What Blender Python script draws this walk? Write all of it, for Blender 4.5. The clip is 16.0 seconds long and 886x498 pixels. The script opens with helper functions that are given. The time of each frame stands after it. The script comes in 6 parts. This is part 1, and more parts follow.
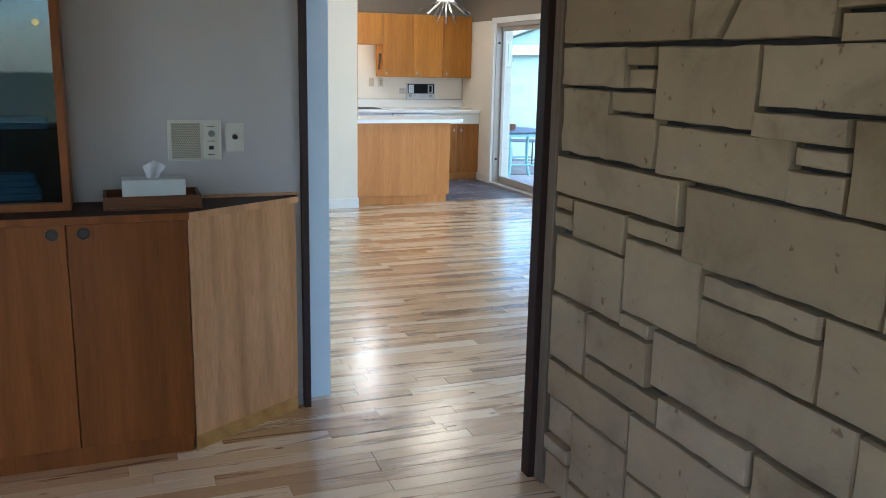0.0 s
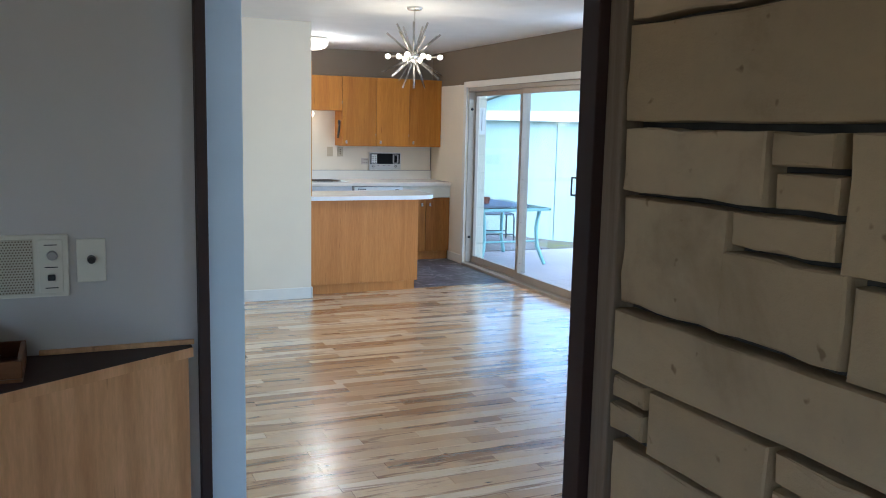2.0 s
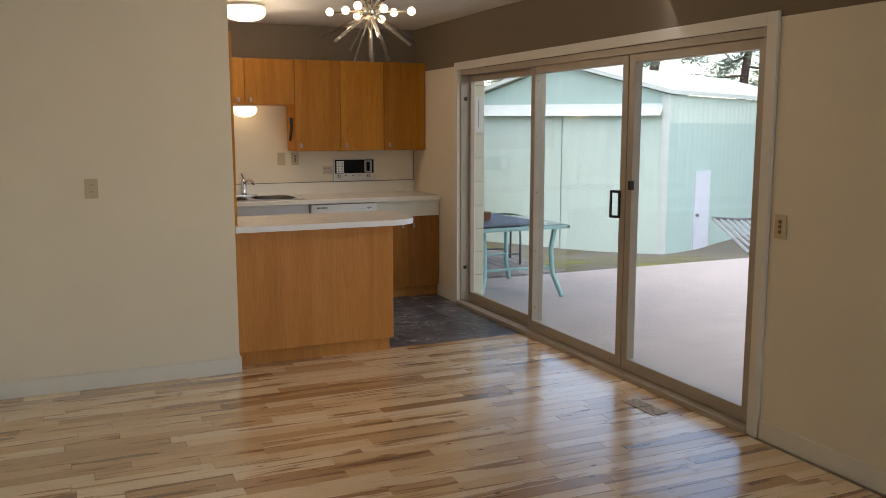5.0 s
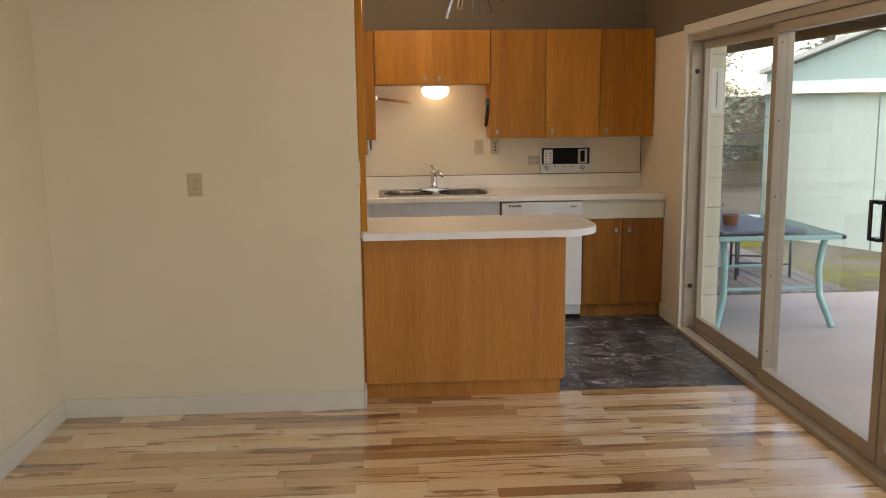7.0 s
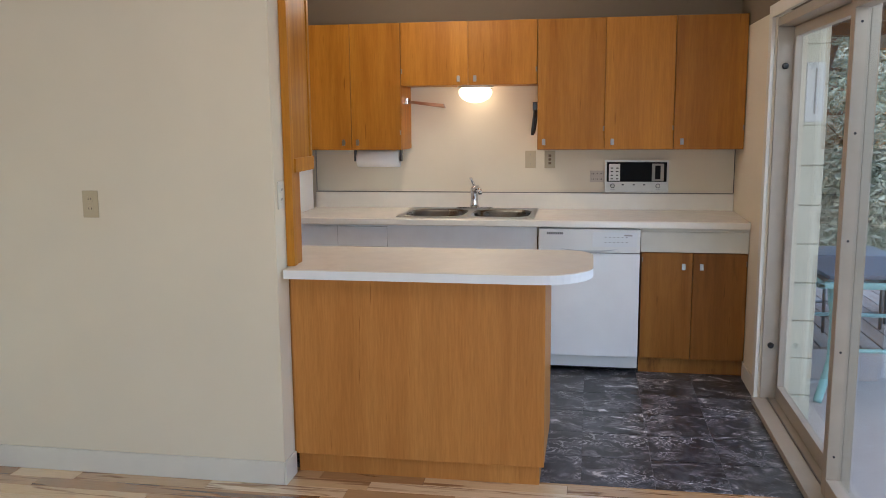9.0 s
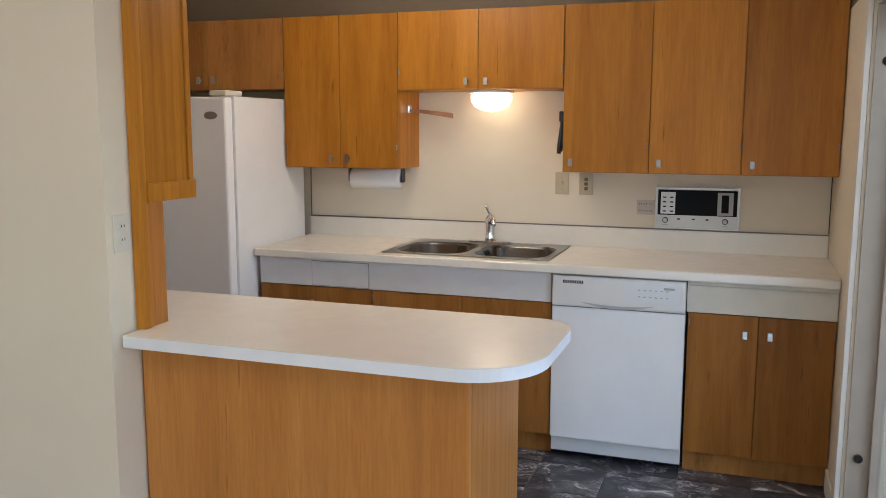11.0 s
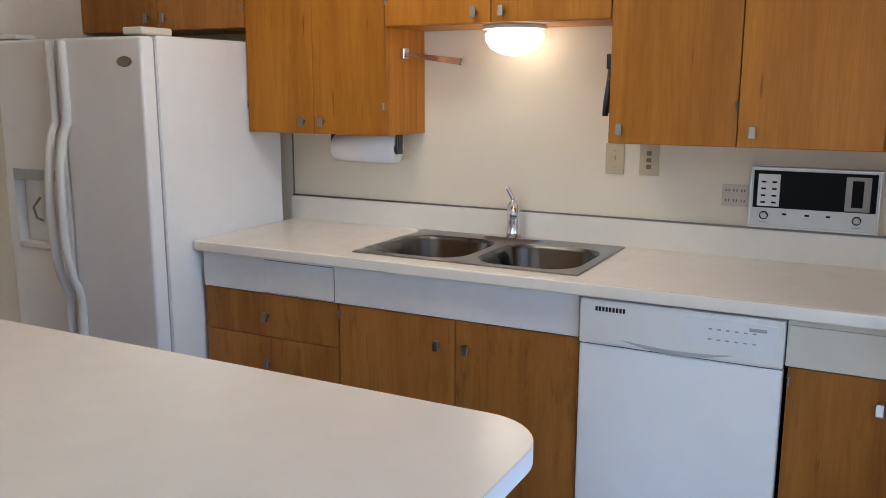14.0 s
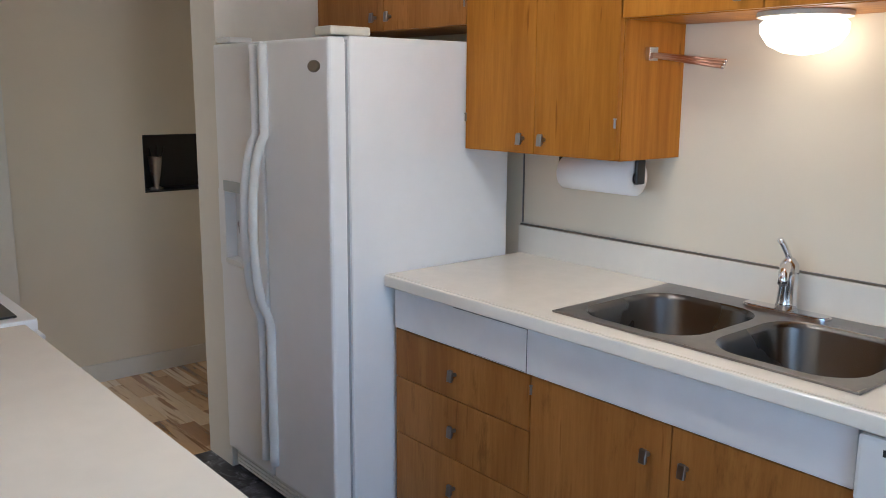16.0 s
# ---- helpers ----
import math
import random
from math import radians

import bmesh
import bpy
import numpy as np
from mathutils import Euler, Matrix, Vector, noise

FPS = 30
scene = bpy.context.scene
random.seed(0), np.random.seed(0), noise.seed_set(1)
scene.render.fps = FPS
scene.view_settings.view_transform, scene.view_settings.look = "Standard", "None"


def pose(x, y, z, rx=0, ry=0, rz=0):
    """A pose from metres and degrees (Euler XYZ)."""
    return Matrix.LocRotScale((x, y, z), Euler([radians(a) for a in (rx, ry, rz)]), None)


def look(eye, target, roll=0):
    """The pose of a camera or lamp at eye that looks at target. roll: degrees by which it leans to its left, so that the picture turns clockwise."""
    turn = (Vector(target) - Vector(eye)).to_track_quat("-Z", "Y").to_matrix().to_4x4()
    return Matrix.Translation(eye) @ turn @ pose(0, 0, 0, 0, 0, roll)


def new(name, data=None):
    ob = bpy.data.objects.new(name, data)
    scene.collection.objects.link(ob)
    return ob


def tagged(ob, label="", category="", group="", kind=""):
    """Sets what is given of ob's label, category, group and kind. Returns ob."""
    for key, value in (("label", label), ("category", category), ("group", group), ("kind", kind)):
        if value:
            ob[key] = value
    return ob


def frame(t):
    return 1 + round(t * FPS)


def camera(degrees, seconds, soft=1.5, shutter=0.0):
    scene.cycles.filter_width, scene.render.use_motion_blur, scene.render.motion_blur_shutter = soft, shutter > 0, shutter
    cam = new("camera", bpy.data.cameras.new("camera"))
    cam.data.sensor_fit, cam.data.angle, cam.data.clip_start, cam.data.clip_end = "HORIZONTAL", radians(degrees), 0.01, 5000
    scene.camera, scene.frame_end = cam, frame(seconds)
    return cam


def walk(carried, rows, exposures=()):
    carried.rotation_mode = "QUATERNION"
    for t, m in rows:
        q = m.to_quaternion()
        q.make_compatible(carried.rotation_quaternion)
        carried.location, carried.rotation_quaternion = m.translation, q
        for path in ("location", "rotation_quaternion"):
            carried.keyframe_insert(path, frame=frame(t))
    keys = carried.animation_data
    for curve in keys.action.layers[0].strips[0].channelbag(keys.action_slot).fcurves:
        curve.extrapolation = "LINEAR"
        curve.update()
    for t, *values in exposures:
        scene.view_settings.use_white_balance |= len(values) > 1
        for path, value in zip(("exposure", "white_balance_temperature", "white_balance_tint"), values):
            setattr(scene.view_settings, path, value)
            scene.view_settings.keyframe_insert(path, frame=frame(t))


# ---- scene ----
cam = camera(54.9, 16.0, soft=0.95)
PATH = [
    (0, (0.268, 0.489, 1.496), (0.978, 2.309, 1.071), 1.2),
    (0.5, (0.364, 0.726, 1.522), (1.085, 2.561, 1.18), 1.2),
    (1, (0.447, 1.024, 1.529), (1.189, 2.854, 1.209), 1.2),
    (1.5, (0.539, 1.312, 1.54), (1.31, 3.134, 1.245), 1.1),
    (2, (0.694, 1.651, 1.548), (1.486, 3.466, 1.266), 1.3),
    (2.5, (0.807, 2.034, 1.524), (1.59, 3.854, 1.255), 1.35),
    (3, (0.944, 2.423, 1.54), (1.741, 4.239, 1.279), 1.1),
    (3.5, (1.072, 2.775, 1.534), (1.902, 4.576, 1.275), 0.4),
    (3.7, (1.152, 2.919, 1.521), (1.98, 4.72, 1.26), 0.3),
    (5.8, (2.069, 4.235, 1.533), (2.773, 6.08, 1.215), -0.9),
    (6, (2.166, 4.341, 1.529), (2.784, 6.216, 1.208), -1.1),
    (6.5, (2.493, 4.574, 1.534), (2.863, 6.514, 1.216), -1.2),
    (7, (2.795, 4.781, 1.527), (2.914, 6.751, 1.205), -0.7),
    (7.5, (3.119, 5.02, 1.527), (3.042, 6.994, 1.214), -1.1),
    (8, (3.416, 5.223, 1.537), (3.167, 7.183, 1.229), -1.0),
    (8.5, (3.646, 5.514, 1.512), (3.357, 7.469, 1.204), -0.4),
    (9, (3.875, 5.813, 1.529), (3.538, 7.76, 1.219), -0.5),
    (9.2, (3.949, 5.94, 1.521), (3.577, 7.881, 1.215), -0.4),
    (11.3, (4.385, 7.244, 1.534), (3.717, 9.108, 1.25), 0.2),
    (11.5, (4.376, 7.375, 1.535), (3.707, 9.238, 1.252), 0.3),
    (12, (4.363, 7.624, 1.526), (3.687, 9.485, 1.241), 0.7),
    (12.5, (4.401, 7.849, 1.514), (3.703, 9.7, 1.222), 1.0),
    (13, (4.418, 8.079, 1.513), (3.703, 9.918, 1.184), 1.0),
    (13.5, (4.391, 8.225, 1.502), (3.612, 10.034, 1.154), 0.7),
    (14, (4.373, 8.373, 1.498), (3.468, 10.116, 1.123), 0.1),
    (14.5, (4.381, 8.589, 1.511), (3.273, 10.209, 1.126), -0.4),
    (15, (4.368, 8.78, 1.503), (3.122, 10.293, 1.104), 0.3),
    (15.5, (4.304, 9.002, 1.521), (2.948, 10.417, 1.122), 0.7),
    (16, (4.256, 9.177, 1.517), (2.752, 10.443, 1.147), 0.4),
]
LIGHT = [(0, 2.8, 5050, 7), (1.5, 2.65, 5050, 8), (2.5, 2.2, 5100, 9), (3, 1.95, 5450, 10), (3.5, 1.75, 6100, 12), (6, 1.45, 7600, 18), (7, 1.67, 7900, 18),
         (8, 1.95, 7200, 17), (9, 2.05, 6100, 16), (11.5, 2.1, 6100, 14), (12.5, 2.1, 5900, 14), (13.5, 2.1, 5700, 14), (15, 2.15, 5350, 13), (16, 2.2, 5250, 12)]
walk(cam, [(t, look(eye, target, roll)) for t, eye, target, roll in PATH], LIGHT)
# ---- light ----
world = bpy.data.worlds.new("sky")
scene.world = world
world.use_nodes = True
wn = world.node_tree.nodes
sky = wn.new("ShaderNodeTexSky")
sky.sky_type, sky.sun_disc = "NISHITA", False
sky.sun_elevation, sky.sun_rotation = radians(69), radians(201)
sky.air_density, sky.dust_density, sky.ozone_density = 1.0, 0.6, 1.5
wn["Background"].inputs["Strength"].default_value = 0.15
world.node_tree.links.new(sky.outputs[0], wn["Background"].inputs["Color"])
sun_data = bpy.data.lights.new("sun", "SUN")
sun_data.energy, sun_data.angle, sun_data.color = 1.5, radians(110), (1.0, 0.95, 0.88)
sun = new("sun", sun_data)
sun.matrix_world = look((0, 0, 12), (0.14, 0.36, 11))


def area_lamp(name, eye, target, w, h, power, color):
    data = bpy.data.lights.new(name, "AREA")
    data.shape, data.size, data.size_y, data.energy, data.color = "RECTANGLE", w, h, power, color
    ob = new(name, data)
    ob.matrix_world = look(eye, target)
    return ob


# sky light in the living room window; the foyer and hall lamps are added fill
area_lamp("daylight_living", (5.2, -1.95, 1.25), (5.0, 3, 0.35), 4.6, 1.6, 50, (0.62, 0.81, 1.0))

# added fill lamp under the overhang, boosts the sky light through the sliding door
area_lamp("slider_fill", (5.30, 8.66, 2.19), (2.0, 10.4, 0.9), 3.3, 0.16, 4.5, (0.80, 0.90, 1.0))
# added warm fill in an unseen west opening, brightens the stone wall
area_lamp("foyer_fill", (-2.55, 1.5, 1.2), (0, 1.7, 0.5), 1.4, 1.2, 1.3, (1.0, 0.86, 0.66))
# added fill at the hall's unseen south end, brightens hall and kitchen
area_lamp("hall_fill", (0.42, 6.86, 1.5), (0.42, 9, 1.2), 0.7, 1.0, 3.6, (1.0, 0.94, 0.80))


def point_lamp(name, place, power, color, radius):
    data = bpy.data.lights.new(name, "POINT")
    data.energy, data.color, data.shadow_soft_size = power, color, radius
    ob = new(name, data)
    ob.location = place
    return ob


WARM = (1.0, 0.80, 0.55)

# ---- materials ----


def material(name):
    m = bpy.data.materials.new(name)
    m.use_nodes = True
    nodes, links = m.node_tree.nodes, m.node_tree.links
    return m, nodes, links, nodes["Principled BSDF"]


def coords(nodes, links, scale):
    tc = nodes.new("ShaderNodeTexCoord")
    mp = nodes.new("ShaderNodeMapping")
    mp.inputs["Scale"].default_value = scale
    links.new(tc.outputs["Object"], mp.inputs["Vector"])
    return mp.outputs[0]


def noise_node(nodes, links, vec, scale, detail=4, rough=0.55, distort=0.0):
    n = nodes.new("ShaderNodeTexNoise")
    n.inputs["Scale"].default_value, n.inputs["Detail"].default_value = scale, detail
    n.inputs["Roughness"].default_value, n.inputs["Distortion"].default_value = rough, distort
    links.new(vec, n.inputs["Vector"])
    return n.outputs[0]


def ramp(nodes, links, fac, stops):
    r = nodes.new("ShaderNodeValToRGB")
    while len(r.color_ramp.elements) < len(stops):
        r.color_ramp.elements.new(0.5)
    for e, (p, c) in zip(r.color_ramp.elements, stops):
        e.position, e.color = p, (*c, 1)
    links.new(fac, r.inputs[0])
    return r.outputs[0]


def mixed(nodes, links, kind, fac, a, b):
    n = nodes.new("ShaderNodeMix")
    n.data_type, n.blend_type = "RGBA", kind
    for sock, v in ((n.inputs[0], fac), (n.inputs[6], a), (n.inputs[7], b)):
        if isinstance(v, (int, float)):
            sock.default_value = v
        elif isinstance(v, tuple):
            sock.default_value = (*v, 1)
        else:
            links.new(v, sock)
    return n.outputs[2]


def bump(nodes, links, bsdf, height, strength, distance=0.002):
    b = nodes.new("ShaderNodeBump")
    b.inputs["Strength"].default_value, b.inputs["Distance"].default_value = strength, distance
    links.new(height, b.inputs["Height"])
    links.new(b.outputs[0], bsdf.inputs["Normal"])


def scaled(c, k):
    return tuple(v * k for v in c)


def plain(name, color, rough=0.5, metal=0.0, var=0.06, scale=9.0, relief=0.1, fine=140.0, coat=0.0):
    """A painted or moulded surface with faint mottling and fine relief."""
    m, nodes, links, bsdf = material(name)
    vec = coords(nodes, links, (1, 1, 1))
    big = noise_node(nodes, links, vec, scale, 3)
    col = ramp(nodes, links, big, [(0.3, scaled(color, 1 - var)), (0.7, scaled(color, 1 + var))])
    links.new(col, bsdf.inputs["Base Color"])
    small = noise_node(nodes, links, vec, fine, 3)
    rr = nodes.new("ShaderNodeMapRange")
    rr.inputs["To Min"].default_value, rr.inputs["To Max"].default_value = rough * 0.85, min(1, rough * 1.15)
    links.new(big, rr.inputs[0])
    links.new(rr.outputs[0], bsdf.inputs["Roughness"])
    bsdf.inputs["Metallic"].default_value = metal
    bsdf.inputs["Coat Weight"].default_value = coat
    if relief:
        bump(nodes, links, bsdf, small, relief, 0.001)
    return m


def veneer(name, light, dark, stretch=(7, 7, 0.5), rough=0.38, wear=0.0):
    """Wood veneer; the grain runs along the axis with the small stretch."""
    m, nodes, links, bsdf = material(name)
    info = nodes.new("ShaderNodeObjectInfo")
    tc = nodes.new("ShaderNodeTexCoord")
    off = nodes.new("ShaderNodeVectorMath")
    off.operation = "MULTIPLY_ADD"
    off.inputs[1].default_value = (17, 23, 11)
    cmb = nodes.new("ShaderNodeCombineXYZ")
    for i in range(3):
        links.new(info.outputs["Random"], cmb.inputs[i])
    links.new(cmb.outputs[0], off.inputs[0])
    links.new(tc.outputs["Object"], off.inputs[2])
    mp = nodes.new("ShaderNodeMapping")
    mp.inputs["Scale"].default_value = stretch
    links.new(off.outputs[0], mp.inputs["Vector"])
    vec = mp.outputs[0]
    figure = noise_node(nodes, links, vec, 1.3, 5, 0.6, 0.6)
    grain = noise_node(nodes, links, vec, 14, 3, 0.7)
    tone = ramp(nodes, links, figure, [(0.28, dark), (0.5, scaled([(a + b) / 2 for a, b in zip(light, dark)], 1.03)), (0.72, light)])
    fine = ramp(nodes, links, grain, [(0.3, (0.82, 0.79, 0.75)), (0.65, (1.06, 1.05, 1.04))])
    col = mixed(nodes, links, "MULTIPLY", 0.7, tone, fine)
    rnd = ramp(nodes, links, info.outputs["Random"], [(0.0, (0.9, 0.88, 0.86)), (1.0, (1.08, 1.08, 1.08))])
    col = mixed(nodes, links, "MULTIPLY", 1.0, col, rnd)
    mp3 = nodes.new("ShaderNodeMapping")
    mp3.inputs["Scale"].default_value = tuple(v * 1.6 for v in stretch)
    links.new(off.outputs[0], mp3.inputs["Vector"])
    specks = noise_node(nodes, links, mp3.outputs[0], 5.0, 2, 0.5)
    col = mixed(nodes, links, "MULTIPLY", 0.6, col, ramp(nodes, links, specks, [(0.22, (0.35, 0.25, 0.18)), (0.30, (1, 1, 1))]))
    rings = nodes.new("ShaderNodeTexWave")
    rings.wave_type = "RINGS"
    rings.inputs["Scale"].default_value, rings.inputs["Distortion"].default_value = 0.9, 6.0
    rings.inputs["Detail"].default_value, rings.inputs["Detail Scale"].default_value = 3.0, 0.8
    links.new(vec, rings.inputs["Vector"])
    col = mixed(nodes, links, "MULTIPLY", 0.5, col, ramp(nodes, links, rings.outputs["Fac"], [(0.0, (0.80, 0.74, 0.68)), (0.35, (1, 1, 1)), (1.0, (1.05, 1.05, 1.05))]))
    if wear:
        mp2 = nodes.new("ShaderNodeMapping")
        mp2.inputs["Scale"].default_value = (9, 9, 2.2)
        links.new(off.outputs[0], mp2.inputs["Vector"])
        spots = noise_node(nodes, links, mp2.outputs[0], 1.6, 6, 0.7)
        mask = ramp(nodes, links, spots, [(0.56, (0, 0, 0)), (0.70, (1, 1, 1))])
        col = mixed(nodes, links, "MIX", mixed(nodes, links, "MULTIPLY", 1.0, mask, (wear, wear, wear)), col, scaled(dark, 0.4))
    links.new(col, bsdf.inputs["Base Color"])
    bsdf.inputs["Roughness"].default_value = rough
    bsdf.inputs["Specular IOR Level"].default_value = 0.16
    bump(nodes, links, bsdf, grain, 0.08, 0.001)
    return m


def plank_material(name, per_island):
    m, nodes, links, bsdf = material(name)
    if per_island:
        g = nodes.new("ShaderNodeNewGeometry")
        rnd = g.outputs["Random Per Island"]
    else:
        g = nodes.new("ShaderNodeObjectInfo")
        rnd = g.outputs["Random"]
    geo = nodes.new("ShaderNodeNewGeometry")
    off = nodes.new("ShaderNodeVectorMath")
    off.operation = "MULTIPLY_ADD"
    off.inputs[1].default_value = (31, 47, 13)
    cmb = nodes.new("ShaderNodeCombineXYZ")
    for i in range(3):
        links.new(rnd, cmb.inputs[i])
    links.new(cmb.outputs[0], off.inputs[0])
    links.new(geo.outputs["Position"], off.inputs[2])
    mp = nodes.new("ShaderNodeMapping")
    mp.inputs["Scale"].default_value = (1.1, 14, 1)
    links.new(off.outputs[0], mp.inputs["Vector"])
    base = ramp(nodes, links, rnd, [(0.0, (0.36, 0.19, 0.085)), (0.15, (0.54, 0.325, 0.16)), (0.42, (0.72, 0.485, 0.265)), (0.70, (0.84, 0.62, 0.385)), (1.0, (0.90, 0.72, 0.50))])
    figure = noise_node(nodes, links, mp.outputs[0], 1.1, 5, 0.6, 0.8)
    heart = ramp(nodes, links, figure, [(0.555, (1, 1, 1)), (0.615, (0.34, 0.21, 0.125))])
    col = mixed(nodes, links, "MULTIPLY", 0.85, base, heart)
    grain = noise_node(nodes, links, mp.outputs[0], 11, 4, 0.7)
    fine = ramp(nodes, links, grain, [(0.3, (0.86, 0.83, 0.8)), (0.68, (1.06, 1.06, 1.05))])
    col = mixed(nodes, links, "MULTIPLY", 0.75, col, fine)
    mp2 = nodes.new("ShaderNodeMapping")
    mp2.inputs["Scale"].default_value = (4.0, 11, 1)
    links.new(off.outputs[0], mp2.inputs["Vector"])
    vor = nodes.new("ShaderNodeTexVoronoi")
    vor.inputs["Scale"].default_value = 1.0
    links.new(mp2.outputs[0], vor.inputs["Vector"])
    knots = ramp(nodes, links, vor.outputs["Distance"], [(0.04, (0.10, 0.06, 0.035)), (0.10, (1, 1, 1))])
    col = mixed(nodes, links, "MULTIPLY", 0.8, col, knots)
    links.new(col, bsdf.inputs["Base Color"])
    rr = nodes.new("ShaderNodeMapRange")
    rr.inputs["To Min"].default_value, rr.inputs["To Max"].default_value = 0.16, 0.30
    links.new(grain, rr.inputs[0])
    links.new(rr.outputs[0], bsdf.inputs["Roughness"])
    bsdf.inputs["Specular IOR Level"].default_value = 0.75
    bsdf.inputs["Coat Weight"].default_value, bsdf.inputs["Coat Roughness"].default_value = 1.0, 0.21
    bsdf.inputs["Coat IOR"].default_value = 1.6
    bump(nodes, links, bsdf, grain, 0.05, 0.001)
    return m


def glass_material(name, tint=(0.95, 0.98, 0.97), ior=1.45):
    m, nodes, links, bsdf = material(name)
    nodes.remove(bsdf)
    clear = nodes.new("ShaderNodeBsdfTransparent")
    clear.inputs[0].default_value = (*tint, 1)
    gloss = nodes.new("ShaderNodeBsdfGlossy")
    gloss.inputs["Roughness"].default_value = 0.01
    lw = nodes.new("ShaderNodeLayerWeight")
    lw.inputs[0].default_value = 0.5
    pw = nodes.new("ShaderNodeMath")
    pw.operation = "POWER"
    pw.inputs[1].default_value = 5.0
    links.new(lw.outputs["Facing"], pw.inputs[0])
    fr = nodes.new("ShaderNodeMath")
    fr.operation = "MULTIPLY_ADD"
    fr.inputs[1].default_value, fr.inputs[2].default_value = 0.75, ((ior - 1) / (ior + 1)) ** 2
    links.new(pw.outputs[0], fr.inputs[0])
    mx = nodes.new("ShaderNodeMixShader")
    links.new(fr.outputs[0], mx.inputs[0])
    links.new(clear.outputs[0], mx.inputs[1])
    links.new(gloss.outputs[0], mx.inputs[2])
    links.new(mx.outputs[0], nodes["Material Output"].inputs[0])
    return m


def glow(name, color, strength):
    m, nodes, links, bsdf = material(name)
    bsdf.inputs["Base Color"].default_value = (0.9, 0.88, 0.84, 1)
    bsdf.inputs["Emission Color"].default_value = (*color, 1)
    bsdf.inputs["Emission Strength"].default_value = strength
    return m


def slate_material(name):
    """Dark vinyl tile with pale streaks."""
    m, nodes, links, bsdf = material(name)
    geo = nodes.new("ShaderNodeNewGeometry")
    info = nodes.new("ShaderNodeObjectInfo")
    off = nodes.new("ShaderNodeVectorMath")
    off.operation = "MULTIPLY_ADD"
    off.inputs[1].default_value = (9, 7, 0)
    cmb = nodes.new("ShaderNodeCombineXYZ")
    for i in range(3):
        links.new(info.outputs["Random"], cmb.inputs[i])
    links.new(cmb.outputs[0], off.inputs[0])
    links.new(geo.outputs["Position"], off.inputs[2])
    vec = off.outputs[0]
    cloud = noise_node(nodes, links, vec, 5, 5, 0.65, 1.0)
    base = ramp(nodes, links, cloud, [(0.35, (0.015, 0.016, 0.021)), (0.52, (0.042, 0.044, 0.054)), (0.68, (0.105, 0.108, 0.122))])
    turn = nodes.new("ShaderNodeMapping")
    turn.inputs["Scale"].default_value = (1.2, 1.8, 1)
    turn.inputs["Rotation"].default_value = (0, 0, 0.35)
    links.new(vec, turn.inputs["Vector"])
    vein = noise_node(nodes, links, turn.outputs[0], 5.0, 8, 0.64, 1.3)
    lines = ramp(nodes, links, vein, [(0.478, (0, 0, 0)), (0.5, (1, 1, 1)), (0.522, (0, 0, 0))])
    patch = ramp(nodes, links, noise_node(nodes, links, vec, 4.5, 3, 0.5), [(0.47, (0, 0, 0)), (0.62, (1, 1, 1))])
    flecks = ramp(nodes, links, vein, [(0.625, (0, 0, 0)), (0.66, (1, 1, 1))])
    haze = ramp(nodes, links, vein, [(0.53, (0, 0, 0)), (0.63, (0.28, 0.28, 0.28))])
    mask = mixed(nodes, links, "MULTIPLY", 1.0, lines, patch)
    mask = mixed(nodes, links, "LIGHTEN", 1.0, mask, flecks)
    mask = mixed(nodes, links, "LIGHTEN", 1.0, mask, haze)
    col = mixed(nodes, links, "MIX", mask, base, (0.58, 0.585, 0.61))
    links.new(col, bsdf.inputs["Base Color"])
    bsdf.inputs["Roughness"].default_value = 0.32
    bump(nodes, links, bsdf, vein, 0.12, 0.001)
    return m


def stone_material(name):
    m, nodes, links, bsdf = material(name)
    geo = nodes.new("ShaderNodeNewGeometry")
    info = nodes.new("ShaderNodeObjectInfo")
    base = ramp(nodes, links, info.outputs["Random"], [(0, (0.36, 0.256, 0.14)), (0.5, (0.415, 0.302, 0.172)), (1, (0.47, 0.352, 0.212))])
    vec = geo.outputs["Position"]
    cloud = noise_node(nodes, links, vec, 3.2, 6, 0.62, 0.4)
    tone = ramp(nodes, links, cloud, [(0.28, (0.58, 0.53, 0.46)), (0.46, (0.97, 0.97, 0.97)), (0.72, (1.2, 1.17, 1.1))])
    col = mixed(nodes, links, "MULTIPLY", 0.8, base, tone)
    spot = noise_node(nodes, links, vec, 26, 2, 0.5)
    pits = ramp(nodes, links, spot, [(0.24, (0.35, 0.28, 0.2)), (0.31, (1, 1, 1))])
    col = mixed(nodes, links, "MULTIPLY", 0.7, col, pits)
    links.new(col, bsdf.inputs["Base Color"])
    bsdf.inputs["Roughness"].default_value = 0.88
    rough = noise_node(nodes, links, vec, 38, 6, 0.7)
    bump(nodes, links, bsdf, rough, 0.5, 0.005)
    return m


def ribbed_paint(name, color, rough=0.55, stain=0.12):
    """Weathered painted sheet."""
    m, nodes, links, bsdf = material(name)
    vec = coords(nodes, links, (6, 6, 0.6))
    streak = noise_node(nodes, links, vec, 1.2, 5, 0.6)
    col = ramp(nodes, links, streak, [(0.3, scaled(color, 1 - stain)), (0.7, scaled(color, 1 + stain * 0.5))])
    links.new(col, bsdf.inputs["Base Color"])
    bsdf.inputs["Roughness"].default_value = rough
    return m


